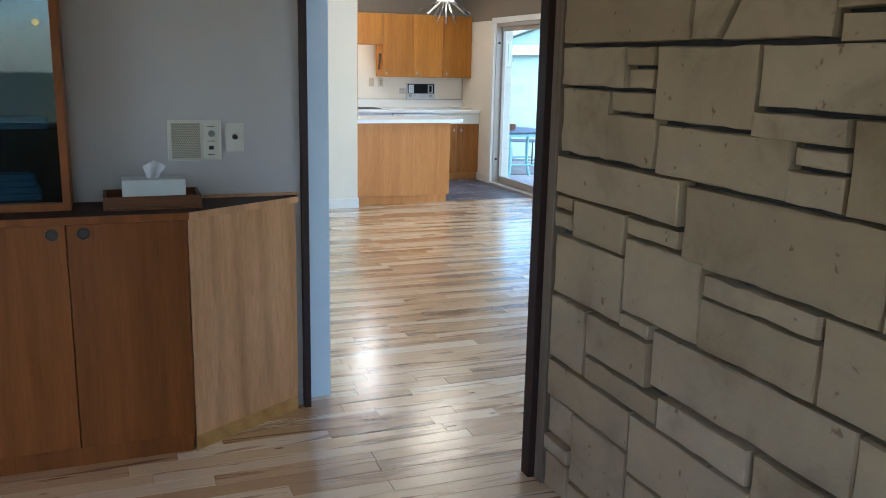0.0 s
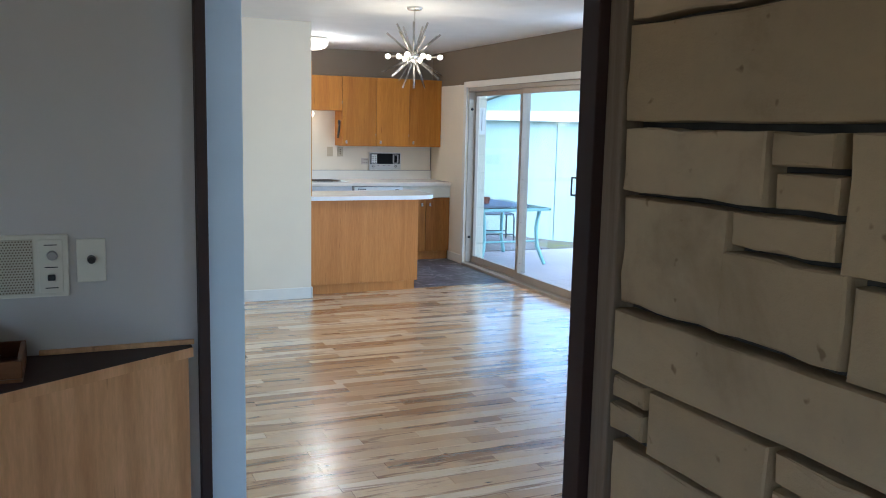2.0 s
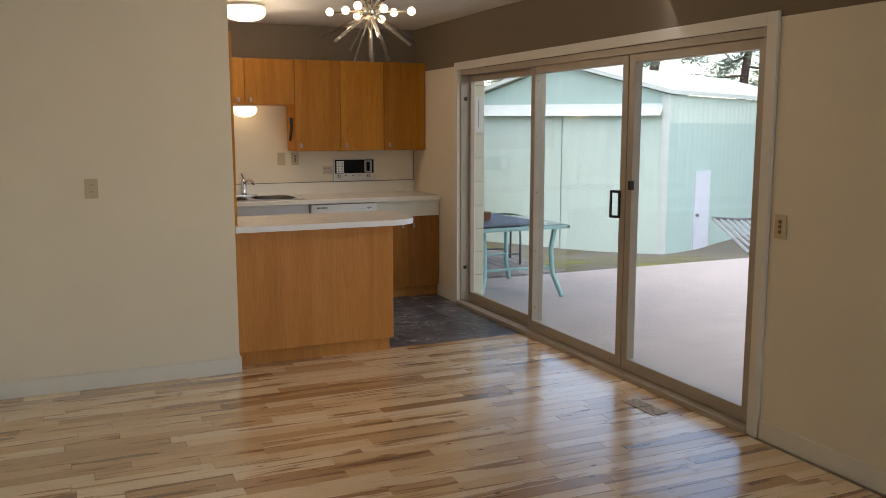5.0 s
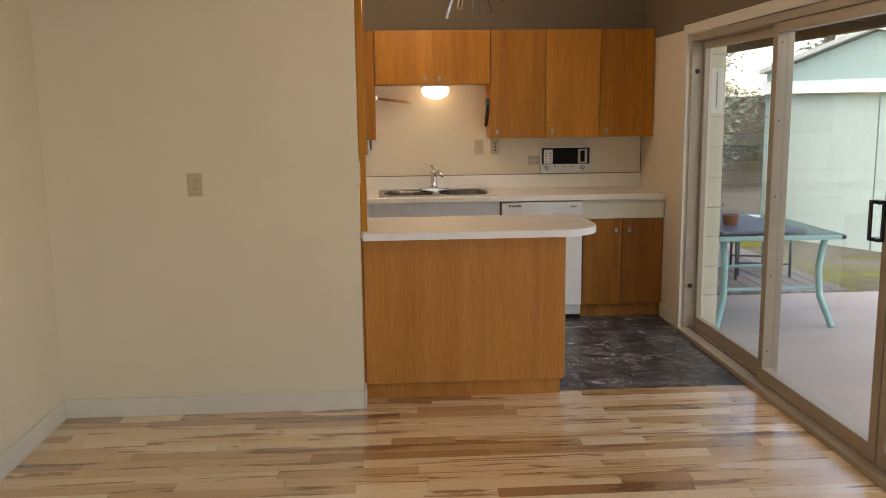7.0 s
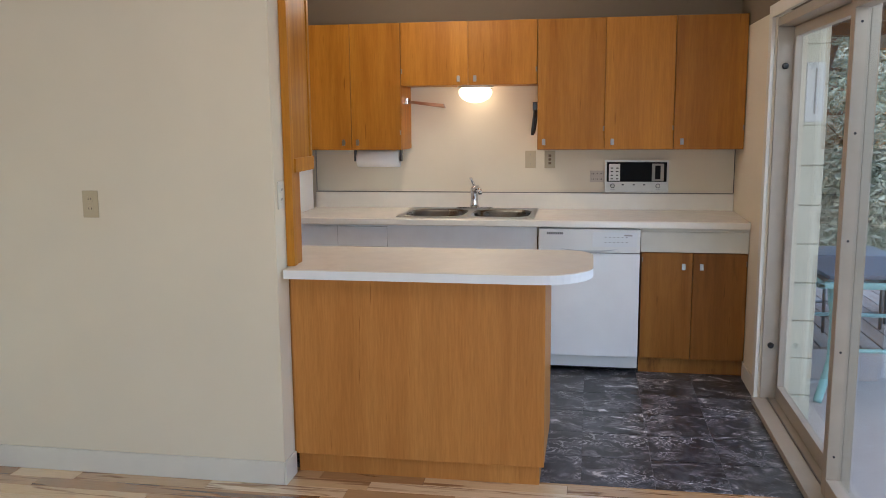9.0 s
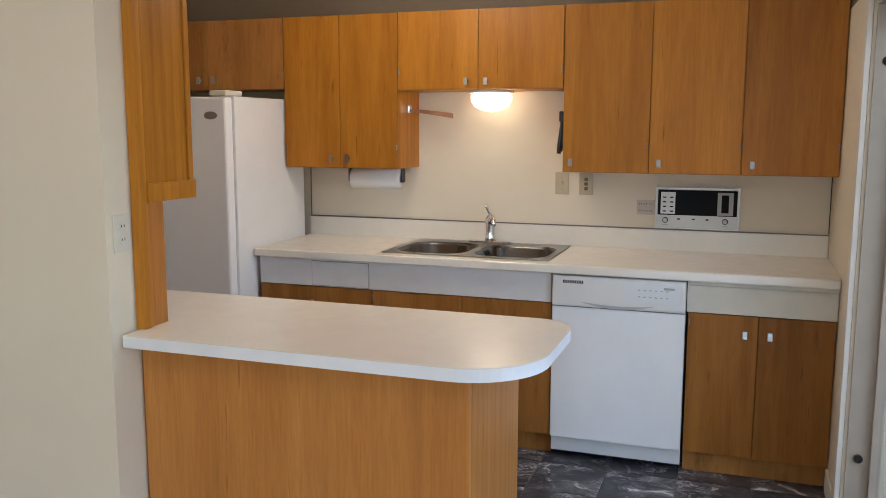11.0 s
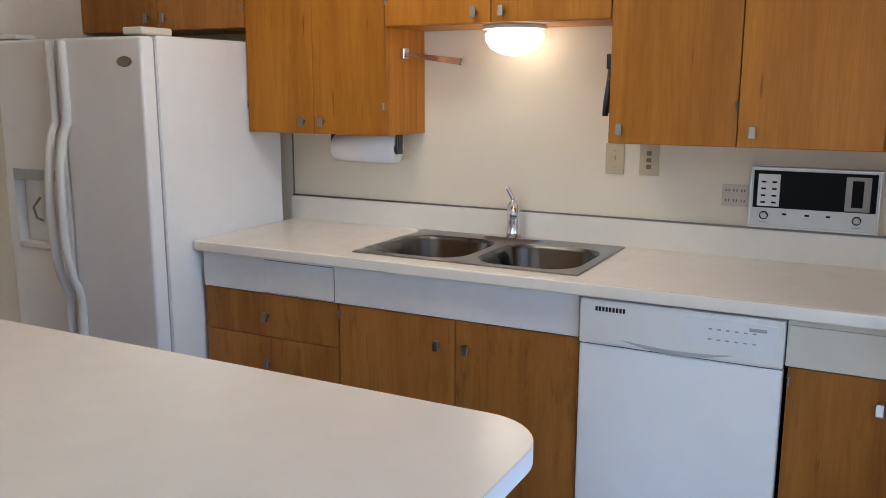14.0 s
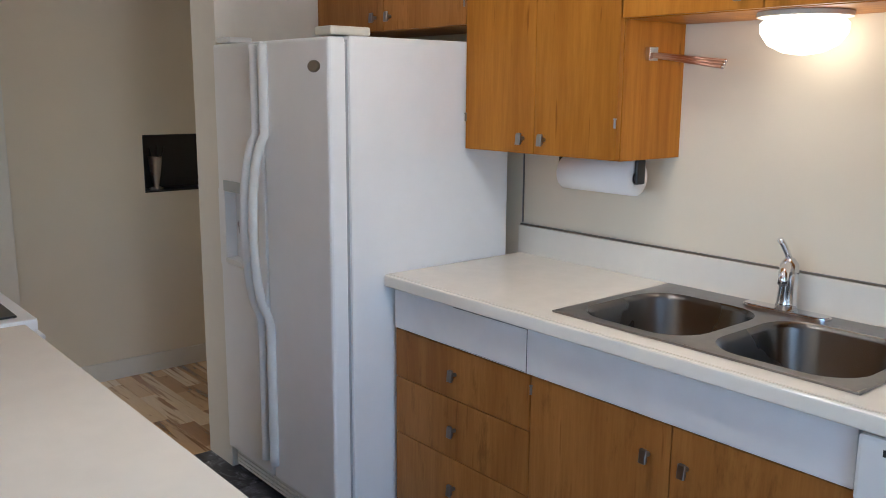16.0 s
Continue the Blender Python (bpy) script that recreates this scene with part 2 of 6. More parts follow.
WALL_WHITE = plain("wall_paint", (0.76, 0.675, 0.53), 0.75, var=0.025, scale=2.5, relief=0.12, fine=220)
# darker and greyer than WALL_WHITE, only on the foyer's north wall
WALL_GREY = plain("grey_foyer_wall", (0.54, 0.505, 0.48), 0.75, var=0.03, scale=2.5, relief=0.12, fine=220)
WALL_BROWN = plain("brown_wall_paint", (0.19, 0.145, 0.095), 0.8, var=0.04, scale=3, relief=0.12, fine=220)
CEILING = plain("ceiling_paint", (0.80, 0.78, 0.74), 0.9, var=0.03, scale=4, relief=0.3, fine=160)
TRIM_WHITE = plain("trim_paint", (0.72, 0.68, 0.60), 0.45, var=0.03, scale=6)
COUNTER = plain("laminate", (0.80, 0.75, 0.66), 0.21, var=0.02, scale=14, relief=0.05, fine=400)
APRON = plain("apron_paint", (0.82, 0.825, 0.83), 0.42, var=0.03)
APPLIANCE = plain("white_enamel", (0.86, 0.865, 0.87), 0.32, var=0.015, relief=0.16, fine=520)
HANDLE_WHITE = plain("white_plastic", (0.74, 0.74, 0.72), 0.4, var=0.02)
BLACK = plain("black_plastic", (0.012, 0.012, 0.013), 0.35, var=0.2)
# near-black that puts the shade of gaps and recesses into the colour
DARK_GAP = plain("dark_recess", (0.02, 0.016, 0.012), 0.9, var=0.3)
PULL = plain("pull_nickel", (0.30, 0.285, 0.265), 0.36, 1.0, var=0.05, relief=0)
CHROME = plain("chrome", (0.75, 0.75, 0.76), 0.12, 1.0, var=0.03, relief=0)
STEEL = plain("brushed_steel", (0.30, 0.285, 0.27), 0.33, 1.0, var=0.1, scale=30, relief=0.06, fine=300)
ALMOND = plain("almond_plastic", (0.52, 0.43, 0.28), 0.45, var=0.03)
IVORY = plain("ivory_plastic", (0.68, 0.64, 0.54), 0.45, var=0.03)
CAB = veneer("birch_veneer", (0.50, 0.212, 0.024), (0.34, 0.126, 0.013))
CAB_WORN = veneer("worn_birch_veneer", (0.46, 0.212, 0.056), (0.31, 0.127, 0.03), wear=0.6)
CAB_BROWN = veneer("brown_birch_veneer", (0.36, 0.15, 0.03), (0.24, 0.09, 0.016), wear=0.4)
PEN_WOOD = veneer("peninsula_veneer", (0.52, 0.229, 0.06), (0.42, 0.165, 0.038))
FOYER_WOOD = veneer("mahogany_veneer", (0.31, 0.108, 0.024), (0.19, 0.06, 0.014))
# tan veneer raised in colour for the daylight on the angled foyer panel
FOYER_SIDE = veneer("lightened_veneer", (0.80, 0.49, 0.27), (0.62, 0.35, 0.17), stretch=(5, 5, 0.7), rough=0.5)
DARK_TRIM = plain("dark_stain", (0.030, 0.012, 0.009), 0.6, var=0.2)
OAK = veneer("oak_edge", (0.62, 0.38, 0.13), (0.50, 0.28, 0.085), stretch=(0.6, 7, 7))
GLASS = glass_material("clear_glass")
GLASS_DARK = glass_material("cabinet_glass", (0.35, 0.50, 0.56), 1.45)
SLATE = slate_material("slate_vinyl")
STONE = stone_material("sandstone")
MORTAR = plain("dark_mortar", (0.05, 0.042, 0.034), 0.95, var=0.3, scale=20)
SLIDER_FRAME = plain("bronze_aluminium", (0.41, 0.355, 0.285), 0.42, 0.2, var=0.05)
PLANK = plank_material("hickory_plank", False)
PLANK_FIELD = plank_material("hickory_field", True)
CONCRETE = plain("concrete", (0.50, 0.435, 0.40), 0.85, var=0.07, scale=3, relief=0.4, fine=90)
MINT = ribbed_paint("mint_metal", (0.46, 0.61, 0.56), stain=0.08)
MINT_LIGHT = ribbed_paint("mint_light", (0.60, 0.71, 0.63), stain=0.07)
TEAL = plain("teal_metal", (0.32, 0.57, 0.56), 0.4, 0.0, var=0.05)
WHITE_METAL = ribbed_paint("white_metal", (0.66, 0.70, 0.66))

# ---- building blocks ----


def box(x0, x1, y0, y1, z0, z1, bevel=0.0, seg=2):
    bm = bmesh.new()
    bmesh.ops.create_cube(bm, size=1)
    for v in bm.verts:
        v.co = ((x0 + x1) / 2 + v.co.x * (x1 - x0), (y0 + y1) / 2 + v.co.y * (y1 - y0), (z0 + z1) / 2 + v.co.z * (z1 - z0))
    if bevel:
        bmesh.ops.bevel(bm, geom=bm.edges[:], offset=bevel, segments=seg, profile=0.6, affect="EDGES")
    return bm


def joined(*parts):
    out = bmesh.new()
    for bm in parts:
        me = bpy.data.meshes.new("joint")
        bm.to_mesh(me)
        bm.free()
        out.from_mesh(me)
        bpy.data.meshes.remove(me)
    return out


def prism(outline, z0, z1, bevel=0.0):
    """A flat outline (x, y) raised from z0 to z1."""
    bm = bmesh.new()
    low = [bm.verts.new((x, y, z0)) for x, y in outline]
    top = [bm.verts.new((x, y, z1)) for x, y in outline]
    bm.faces.new(low[::-1])
    cap = bm.faces.new(top)
    n = len(low)
    for i in range(n):
        bm.faces.new((low[i], low[(i + 1) % n], top[(i + 1) % n], top[i]))
    bmesh.ops.recalc_face_normals(bm, faces=bm.faces[:])
    if bevel:
        bmesh.ops.bevel(bm, geom=list(cap.edges), offset=bevel, segments=2, affect="EDGES")
    return bm


def rod(a, b, r, seg=12, r2=None):
    a, b = Vector(a), Vector(b)
    bm = bmesh.new()
    bmesh.ops.create_cone(bm, cap_ends=True, segments=seg, radius1=r, radius2=r if r2 is None else r2, depth=(b - a).length)
    turn = (b - a).to_track_quat("Z", "Y").to_matrix().to_4x4()
    bmesh.ops.transform(bm, matrix=Matrix.Translation((a + b) / 2) @ turn, verts=bm.verts[:])
    return bm


def tube(points, r, seg=10, flat=1.0):
    """A bent bar along points, with rings at every point."""
    bm = bmesh.new()
    pts = [Vector(p) for p in points]
    rings = []
    side = None
    for i, p in enumerate(pts):
        d = (pts[min(i + 1, len(pts) - 1)] - pts[max(i - 1, 0)]).normalized()
        if side is None:
            side = d.orthogonal().normalized()
        side = (side - d * side.dot(d)).normalized()
        up = d.cross(side)
        rings.append([bm.verts.new(p + side * r * math.cos(k * math.tau / seg) + up * r * flat * math.sin(k * math.tau / seg)) for k in range(seg)])
    for a, b in zip(rings, rings[1:]):
        for k in range(seg):
            bm.faces.new((a[k], a[(k + 1) % seg], b[(k + 1) % seg], b[k]))
    bm.faces.new(rings[0][::-1])
    bm.faces.new(rings[-1])
    bmesh.ops.recalc_face_normals(bm, faces=bm.faces[:])
    return bm


def lathe(profile, centre, seg=24):
    """Turned shape: profile of (radius, height) about the upright through centre."""
    bm = bmesh.new()
    cx, cy, cz = centre
    rings = []
    for r, h in profile:
        if r < 1e-5:
            rings.append([bm.verts.new((cx, cy, cz + h))])
        else:
            rings.append([bm.verts.new((cx + r * math.cos(k * math.tau / seg), cy + r * math.sin(k * math.tau / seg), cz + h)) for k in range(seg)])
    for a, b in zip(rings, rings[1:]):
        for k in range(seg):
            q = [a[k % len(a)], a[(k + 1) % len(a)], b[(k + 1) % len(b)], b[k % len(b)]]
            q = list(dict.fromkeys(q))
            if len(q) > 2:
                bm.faces.new(q)
    bmesh.ops.recalc_face_normals(bm, faces=bm.faces[:])
    return bm


def moved(bm, m):
    bmesh.ops.transform(bm, matrix=m, verts=bm.verts[:])
    return bm


def smooth_faces(bm):
    for f in bm.faces:
        f.smooth = True
    return bm


def origin_of(ob):
    p = Vector(ob.location)
    while ob.parent:
        ob = ob.parent
        p += Vector(ob.location)
    return p


def mesh_of(name, bm, mat):
    me = bpy.data.meshes.new(name)
    bm.to_mesh(me)
    bm.free()
    me.materials.append(mat)
    return me


def part(name, bm, mat, parent, label=""):
    """One mesh under a thing or under a part; bm is in world metres."""
    moved(bm, Matrix.Translation(-origin_of(parent)))
    ob = new(name, mesh_of(name, bm, mat))
    ob.parent = parent
    return tagged(ob, label)


def thing(name, place, label, category, group=""):
    ob = new(name)
    ob.empty_display_size = 0.1
    ob.location = place
    return tagged(ob, label, category, group)


def solid(name, bm, mat, label, category, kind="", group=""):
    """A thing that is one mesh, with its origin at its base."""
    xs = [v.co for v in bm.verts]
    base = Vector((sum(c.x for c in xs) / len(xs), sum(c.y for c in xs) / len(xs), min(c.z for c in xs)))
    moved(bm, Matrix.Translation(-base))
    ob = new(name, mesh_of(name, bm, mat))
    ob.location = base
    return tagged(ob, label, category, group, kind)


def structure(name, bm, mat, label, category):
    return solid(name, bm, mat, label, category, "structure")

# ---- setting ----
XE, YN, ZC = 4.775, 11.45, 2.425          # east wall, north wall, ceiling
XW = 1.113                                # west wall of the dining room
WY0, WY1, WX = 9.045, 9.175, 2.634        # partition beside the peninsula
HALL = -0.14                              # west wall of the hall
YF = 4.02                                 # foyer wall with the intercom

structure("ceiling", joined(box(-2.9, 4.93, -2.3, 11.75, ZC, ZC + 0.12), box(4.93, 8.8, -2.3, 5.79, ZC, ZC + 0.12)), CEILING, "smooth white painted ceiling", "ceiling")
structure("floor", joined(box(-2.9, 4.93, -2.3, 11.75, -0.2, -0.022), box(4.93, 8.8, -2.3, 5.79, -0.2, -0.022)), DARK_GAP, "dark subfloor under the planks", "floor")

# kitchen north wall: pale below, brown band above the cabinets
structure("wall_north", box(-0.29, XE + 0.155, YN, YN + 0.15, -0.02, 2.10), WALL_WHITE, "cream painted kitchen wall behind the counter", "wall")
structure("wall_north_band", box(-0.29, XE + 0.155, YN + 0.003, YN + 0.15, 2.10, ZC), WALL_BROWN, "brown painted band above the kitchen cabinets", "wall")

# east wall with the sliding door opening
OY0, OY1, OZ = 6.925, 10.405, 1.995
structure("wall_east_south", box(XE, XE + 0.155, 5.64, OY0, -0.02, 2.03), WALL_WHITE, "cream painted wall beside the sliding door", "wall")
structure("wall_east_north", box(XE, XE + 0.155, OY1, YN, -0.02, 2.03), WALL_WHITE, "cream painted wall between sliding door and counter", "wall")
structure("wall_east_band", box(XE + 0.004, XE + 0.155, 5.64, YN + 0.003, 2.03, ZC), WALL_BROWN, "brown painted band above the sliding door", "wall")
structure("wall_living_north", box(XE + 0.155, 8.65, 5.64, 5.79, -0.02, ZC), WALL_WHITE, "white painted living room wall", "wall")
structure("wall_living_corner", box(XE, XE + 0.155, 5.632, 5.64, -0.02, ZC), WALL_WHITE, "white painted wall end at the living room", "wall")
structure("wall_living_east", box(8.5, 8.65, -2.15, 5.64, -0.02, ZC), WALL_WHITE, "white painted living room wall", "wall")
structure("wall_dining_west", box(0.975, XW, 4.25, WY0, -0.02, ZC), WALL_WHITE, "cream painted dining room wall", "wall")
structure("wall_partition", box(0.975, WX, WY0, WY1, -0.02, ZC), WALL_WHITE, "cream painted partition wall with rounded corner", "wall")
NY0, NY1, NZ0, NZ1 = 10.84, 11.35, 0.97, 1.27
structure("wall_hall", joined(box(HALL - 0.15, HALL, 6.65, NY0, -0.02, ZC), box(HALL - 0.15, HALL, NY1, YN, -0.02, ZC),
                              box(HALL - 0.15, HALL, NY0, NY1, -0.02, NZ0), box(HALL - 0.15, HALL, NY0, NY1, NZ1, ZC)),
          WALL_WHITE, "cream painted hall wall with a recessed niche", "wall")
# unseen closing wall, open only where the added hall lamp sits
structure("wall_hall_south", joined(box(HALL, 0.05, 6.65, 6.8, -0.02, ZC), box(0.79, 0.975, 6.65, 6.8, -0.02, ZC), box(0.05, 0.79, 6.65, 6.8, -0.02, 0.95), box(0.05, 0.79, 6.65, 6.8, 2.05, ZC)),
          WALL_WHITE, "cream painted unseen hall wall with an opening for the fill lamp", "wall")
structure("door_casing", box(HALL + 0.0135, HALL + 0.03, 10.10, 10.19, 0.0, 2.06, 0.004), TRIM_WHITE, "white painted door casing in the hall", "trim")
structure("wall_fridge_side", joined(box(1.015, 1.098, 10.70, YN, -0.02, ZC), box(1.015, 1.222, 10.62, 10.70, -0.02, ZC)), TRIM_WHITE, "white painted wall end beside the refrigerator", "wall")

# foyer
structure("wall_foyer_north", box(-2.75, 0.996, YF, 4.25, -0.02, ZC), WALL_GREY, "grey-white foyer wall", "wall")
# blue daylight from the living room is put into this wall end's colour
structure("wall_foyer_end", box(1.0265, 1.139, 4.10, 4.249, -0.02, ZC), plain("blue_lit_paint", (0.66, 0.73, 0.80), 0.5, var=0.02), "white wall end at the dining room opening, tinted by blue daylight", "wall")
structure("trim_foyer_left", box(0.997, 1.026, 3.99, 4.249, -0.01, ZC, 0.004), DARK_TRIM, "dark stained wooden door post", "trim")
# unseen wall; its opening is made for the added foyer lamp
structure("wall_foyer_west", joined(box(-2.75, -2.6, -2.15, 0.8, -0.02, ZC), box(-2.75, -2.6, 2.2, YF, -0.02, ZC), box(-2.75, -2.6, 0.8, 2.2, -0.02, 0.9), box(-2.75, -2.6, 0.8, 2.2, 2.1, ZC)), WALL_WHITE, "grey-white foyer wall", "wall")
structure("trim_stone_board", box(1.662, 1.835, 3.028, 3.085, -0.02, ZC, 0.004), veneer("grey_board", (0.27, 0.205, 0.145), (0.19, 0.14, 0.095), rough=0.6), "greyish wooden board at the end of the stone wall", "trim")
structure("trim_foyer_right", box(1.638, 1.835, 3.0855, 3.145, -0.01, ZC, 0.003), DARK_TRIM, "dark stained wooden door post", "trim")


def pierced_south(name, x0, x1, ox0, ox1, oz0, oz1, label):
    """South wall with a window opening."""
    y0, y1 = -2.15, -2.0
    bm = joined(box(x0, ox0, y0, y1, -0.02, ZC), box(ox1, x1, y0, y1, -0.02, ZC), box(ox0, ox1, y0, y1, -0.02, oz0), box(ox0, ox1, y0, y1, oz1, ZC))
    return structure(name, bm, WALL_WHITE, label, "wall")


pierced_south("wall_foyer_south", -2.75, 1.835, -1.4, 0.2, 0.8, 2.1, "white painted foyer wall with a window")
pierced_south("wall_living_south", 1.835, 8.65, 2.8, 7.6, 0.5, 2.2, "white painted living room wall with a wide window")


def window(name, x0, x1, z0, z1):
    w = tagged(thing(name, (x0, -2.08, z0), "white framed window with clear panes", "window"), kind="structure")
    part("frame", joined(box(x0, x1, -2.11, -2.05, z0, z0 + 0.05), box(x0, x1, -2.11, -2.05, z1 - 0.05, z1),
                         box(x0, x0 + 0.05, -2.11, -2.05, z0 + 0.05, z1 - 0.05), box(x1 - 0.05, x1, -2.11, -2.05, z0 + 0.05, z1 - 0.05)), TRIM_WHITE, w)
    pane = part("pane", box(x0 + 0.05, x1 - 0.05, -2.085, -2.078, z0 + 0.05, z1 - 0.05), GLASS, w)
    pane.visible_shadow = False
    return w


window("window_1", -1.4, 0.2, 0.8, 2.1)
window("window_2", 2.8, 7.6, 0.5, 2.2)


def baseboard(name, x0, x1, y0, y1):
    return structure(name, box(x0, x1, y0, y1, 0.0, 0.10, 0.004), TRIM_WHITE, "white painted baseboard along the wall", "baseboard")


baseboard("baseboard_partition", XW + 0.012, WX, WY0 - 0.013, WY0 - 0.001)
baseboard("baseboard_partition_end", WX + 0.001, WX + 0.012, WY0 - 0.013, WY1 - 0.01)
baseboard("baseboard_west", XW + 0.001, XW + 0.013, 4.26, WY0 - 0.014)
baseboard("baseboard_hall", HALL + 0.001, HALL + 0.013, 6.81, YN)
baseboard("baseboard_east", XE - 0.013, XE - 0.001, 10.48, 10.83)
baseboard("baseboard_living", XE, 8.5, 5.619, 5.631)
baseboard("baseboard_east_south", XE - 0.013, XE - 0.001, 5.63, 6.85)

# sliding door: casing, frame, three panels
slider = tagged(thing("door_1", (XE, 8.66, 0), "three-panel aluminium sliding glass door, closed, in a white casing", "sliding door"), kind="structure")
cx0, cx1 = XE - 0.02, XE - 0.001
part("casing", box(cx0, cx1, OY0 - 0.068, OY0, 0, 2.058, 0.004), TRIM_WHITE, slider)
part("casing", box(cx0, cx1, OY1, OY1 + 0.068, 0, 2.058, 0.004), TRIM_WHITE, slider)
part("casing", box(cx0, cx1, OY0, OY1, OZ, 2.058, 0.004), TRIM_WHITE, slider)
part("threshold", box(XE - 0.03, XE + 0.155, OY0, OY1, -0.01, 0.028, 0.004), SLIDER_FRAME, slider)
part("head_frame", box(XE + 0.01, XE + 0.13, OY0, OY1, OZ - 0.045, OZ - 0.001, 0.003), SLIDER_FRAME, slider)
part("side_frame", box(XE + 0.01, XE + 0.13, OY0, OY0 + 0.04, 0.028, OZ - 0.045, 0.003), SLIDER_FRAME, slider)
part("side_frame", box(XE + 0.01, XE + 0.13, OY1 - 0.0135, OY1, 0.028, OZ - 0.045, 0.003), SLIDER_FRAME, slider)


def door_panel(y0, y1, x, d=0.055, s=0.055):
    z0, z1 = 0.03, OZ - 0.046
    p = part("door_panel", joined(box(x, x + d, y0, y0 + s, z0, z1, 0.003), box(x, x + d, y1 - s, y1, z0, z1, 0.003),
                                  box(x, x + d, y0 + s, y1 - s, z0, z0 + 0.075, 0.003), box(x, x + d, y0 + s, y1 - s, z1 - 0.05, z1, 0.003)), SLIDER_FRAME, slider)
    g = part("pane", box(x + d - 0.012, x + d - 0.006, y0 + s - 0.005, y1 - s + 0.005, z0 + 0.07, z1 - 0.045), GLASS, p, "clear glass pane")
    g.visible_shadow = False
    return p


door_panel(9.185, OY1 - 0.014, XE + 0.0875, 0.035, 0.03)
mid_panel = door_panel(8.072, 9.235, XE + 0.03)
right_panel = door_panel(OY0 + 0.042, 8.066, XE + 0.034)
part("handle", joined(box(XE - 0.012, XE + 0.0, 8.155, 8.17, 0.97, 1.14, 0.003), box(XE - 0.0, XE + 0.03, 8.115, 8.17, 0.97, 0.985), box(XE - 0.0, XE + 0.03, 8.115, 8.17, 1.125, 1.14), box(XE + 0.018, XE + 0.0295, 8.11, 8.125, 0.98, 1.13, 0.002)), BLACK, mid_panel, "black pull handle")
part("latch", box(XE + 0.012, XE + 0.0335, 7.985, 8.02, 1.15, 1.205, 0.003), BLACK, right_panel, "dark latch")

for z in (0.32, 1.757):
    part("stop_bolt", moved(lathe([(0, 0.022), (0.010, 0.021), (0.016, 0.012), (0.016, 0)], (0, 0, 0), 14), Matrix.Translation((XE + 0.05, OY1 - 0.0135, z)) @ pose(0, 0, 0, 90)), BLACK, slider, "dark rubber stop")
for z in (0.2, 0.62, 1.05, 1.45, 1.85):
    part("screw", rod((XE + 0.055, 9.1785, z), (XE + 0.055, 9.181, z), 0.005, 8), BLACK, mid_panel)
part("track_rail", box(XE + 0.045, XE + 0.05, OY0, OY1, 0.0285, 0.036), STEEL, slider)

# ---- outside ----


def ground_height(x, y):
    """Level by the house, falling gently towards the shed."""
    away = max(0.0, (y - 12.2) * 0.62 + max(0.0, x - 6) * 0.25)
    k = min(1.0, away / 7.0)
    return -0.235 - 1.06 * k * k * (3 - 2 * k)


def ground_sheet():
    bm = bmesh.new()
    xs = [-90, -40, -15, 0, 3] + [4.5 + 0.8 * k for k in range(34)] + [36, 50, 90, 160]
    ys = [-90, -40, -10, 0, 5, 9] + [11 + 0.8 * k for k in range(30)] + [40, 60, 100, 170]
    grid = [[bm.verts.new((x, y, ground_height(x, y) + (0.03 * noise.noise((x * 0.9, y * 0.9, 0)) if y > 12 else 0))) for x in xs] for y in ys]
    for r0, r1 in zip(grid, grid[1:]):
        for i in range(len(xs) - 1):
            bm.faces.new((r0[i], r0[i + 1], r1[i + 1], r1[i]))
    return smooth_faces(bm)


def ground_material():
    m, nodes, links, bsdf = material("mossy_earth")
    geo = nodes.new("ShaderNodeNewGeometry")
    patch = noise_node(nodes, links, geo.outputs["Position"], 0.55, 5, 0.6, 0.3)
    sep = nodes.new("ShaderNodeSeparateXYZ")
    links.new(geo.outputs["Position"], sep.inputs[0])
    fade = nodes.new("ShaderNodeMapRange")
    fade.inputs["From Min"].default_value, fade.inputs["From Max"].default_value = 10.0, 12.5
    fade.inputs["To Min"].default_value, fade.inputs["To Max"].default_value = 0.0, 0.16
    links.new(sep.outputs["X"], fade.inputs[0])
    less = nodes.new("ShaderNodeMath")
    less.operation = "SUBTRACT"
    links.new(patch, less.inputs[0])
    links.new(fade.outputs[0], less.inputs[1])
    patch = less.outputs[0]
    col = ramp(nodes, links, patch, [(0.40, (0.17, 0.155, 0.13)), (0.50, (0.14, 0.13, 0.06)), (0.58, (0.19, 0.20, 0.025))])
    grit = noise_node(nodes, links, geo.outputs["Position"], 14, 6, 0.7)
    col = mixed(nodes, links, "MULTIPLY", 0.7, col, ramp(nodes, links, grit, [(0.3, (0.6, 0.58, 0.55)), (0.7, (1.15, 1.15, 1.1))]))
    links.new(col, bsdf.inputs["Base Color"])
    bsdf.inputs["Roughness"].default_value = 0.95
    bump(nodes, links, bsdf, grit, 0.6, 0.03)
    return m


structure("ground", ground_sheet(), ground_material(), "bare mossy ground behind the house", "ground")
structure("patio", box(XE + 0.16, 18.0, 1.0, 12.0, -0.26, -0.12, 0.01), CONCRETE, "pale concrete patio slab", "patio")
EAVE = plain("eave_board", (0.13, 0.085, 0.06), 0.7, var=0.15)
structure("eave", joined(box(XE + 0.16, 5.65, 2.0, 15.0, 2.30, 2.36), box(5.65, 6.62, 8.9, 15.0, 2.30, 2.36)), EAVE, "brown boarded roof overhang above the patio", "roof")
for k in range(4, 9):
    structure("eave_rafter", box(XE + 0.16, 6.62, 4.2 + 1.22 * k, 4.29 + 1.22 * k, 2.19, 2.299, 0.004), EAVE, "brown painted rafter under the roof overhang", "rafter")
structure("roof_slab", box(-3.2, 5.2, -2.6, 15.1, 2.56, 2.66), EAVE, "flat house roof slab", "roof")

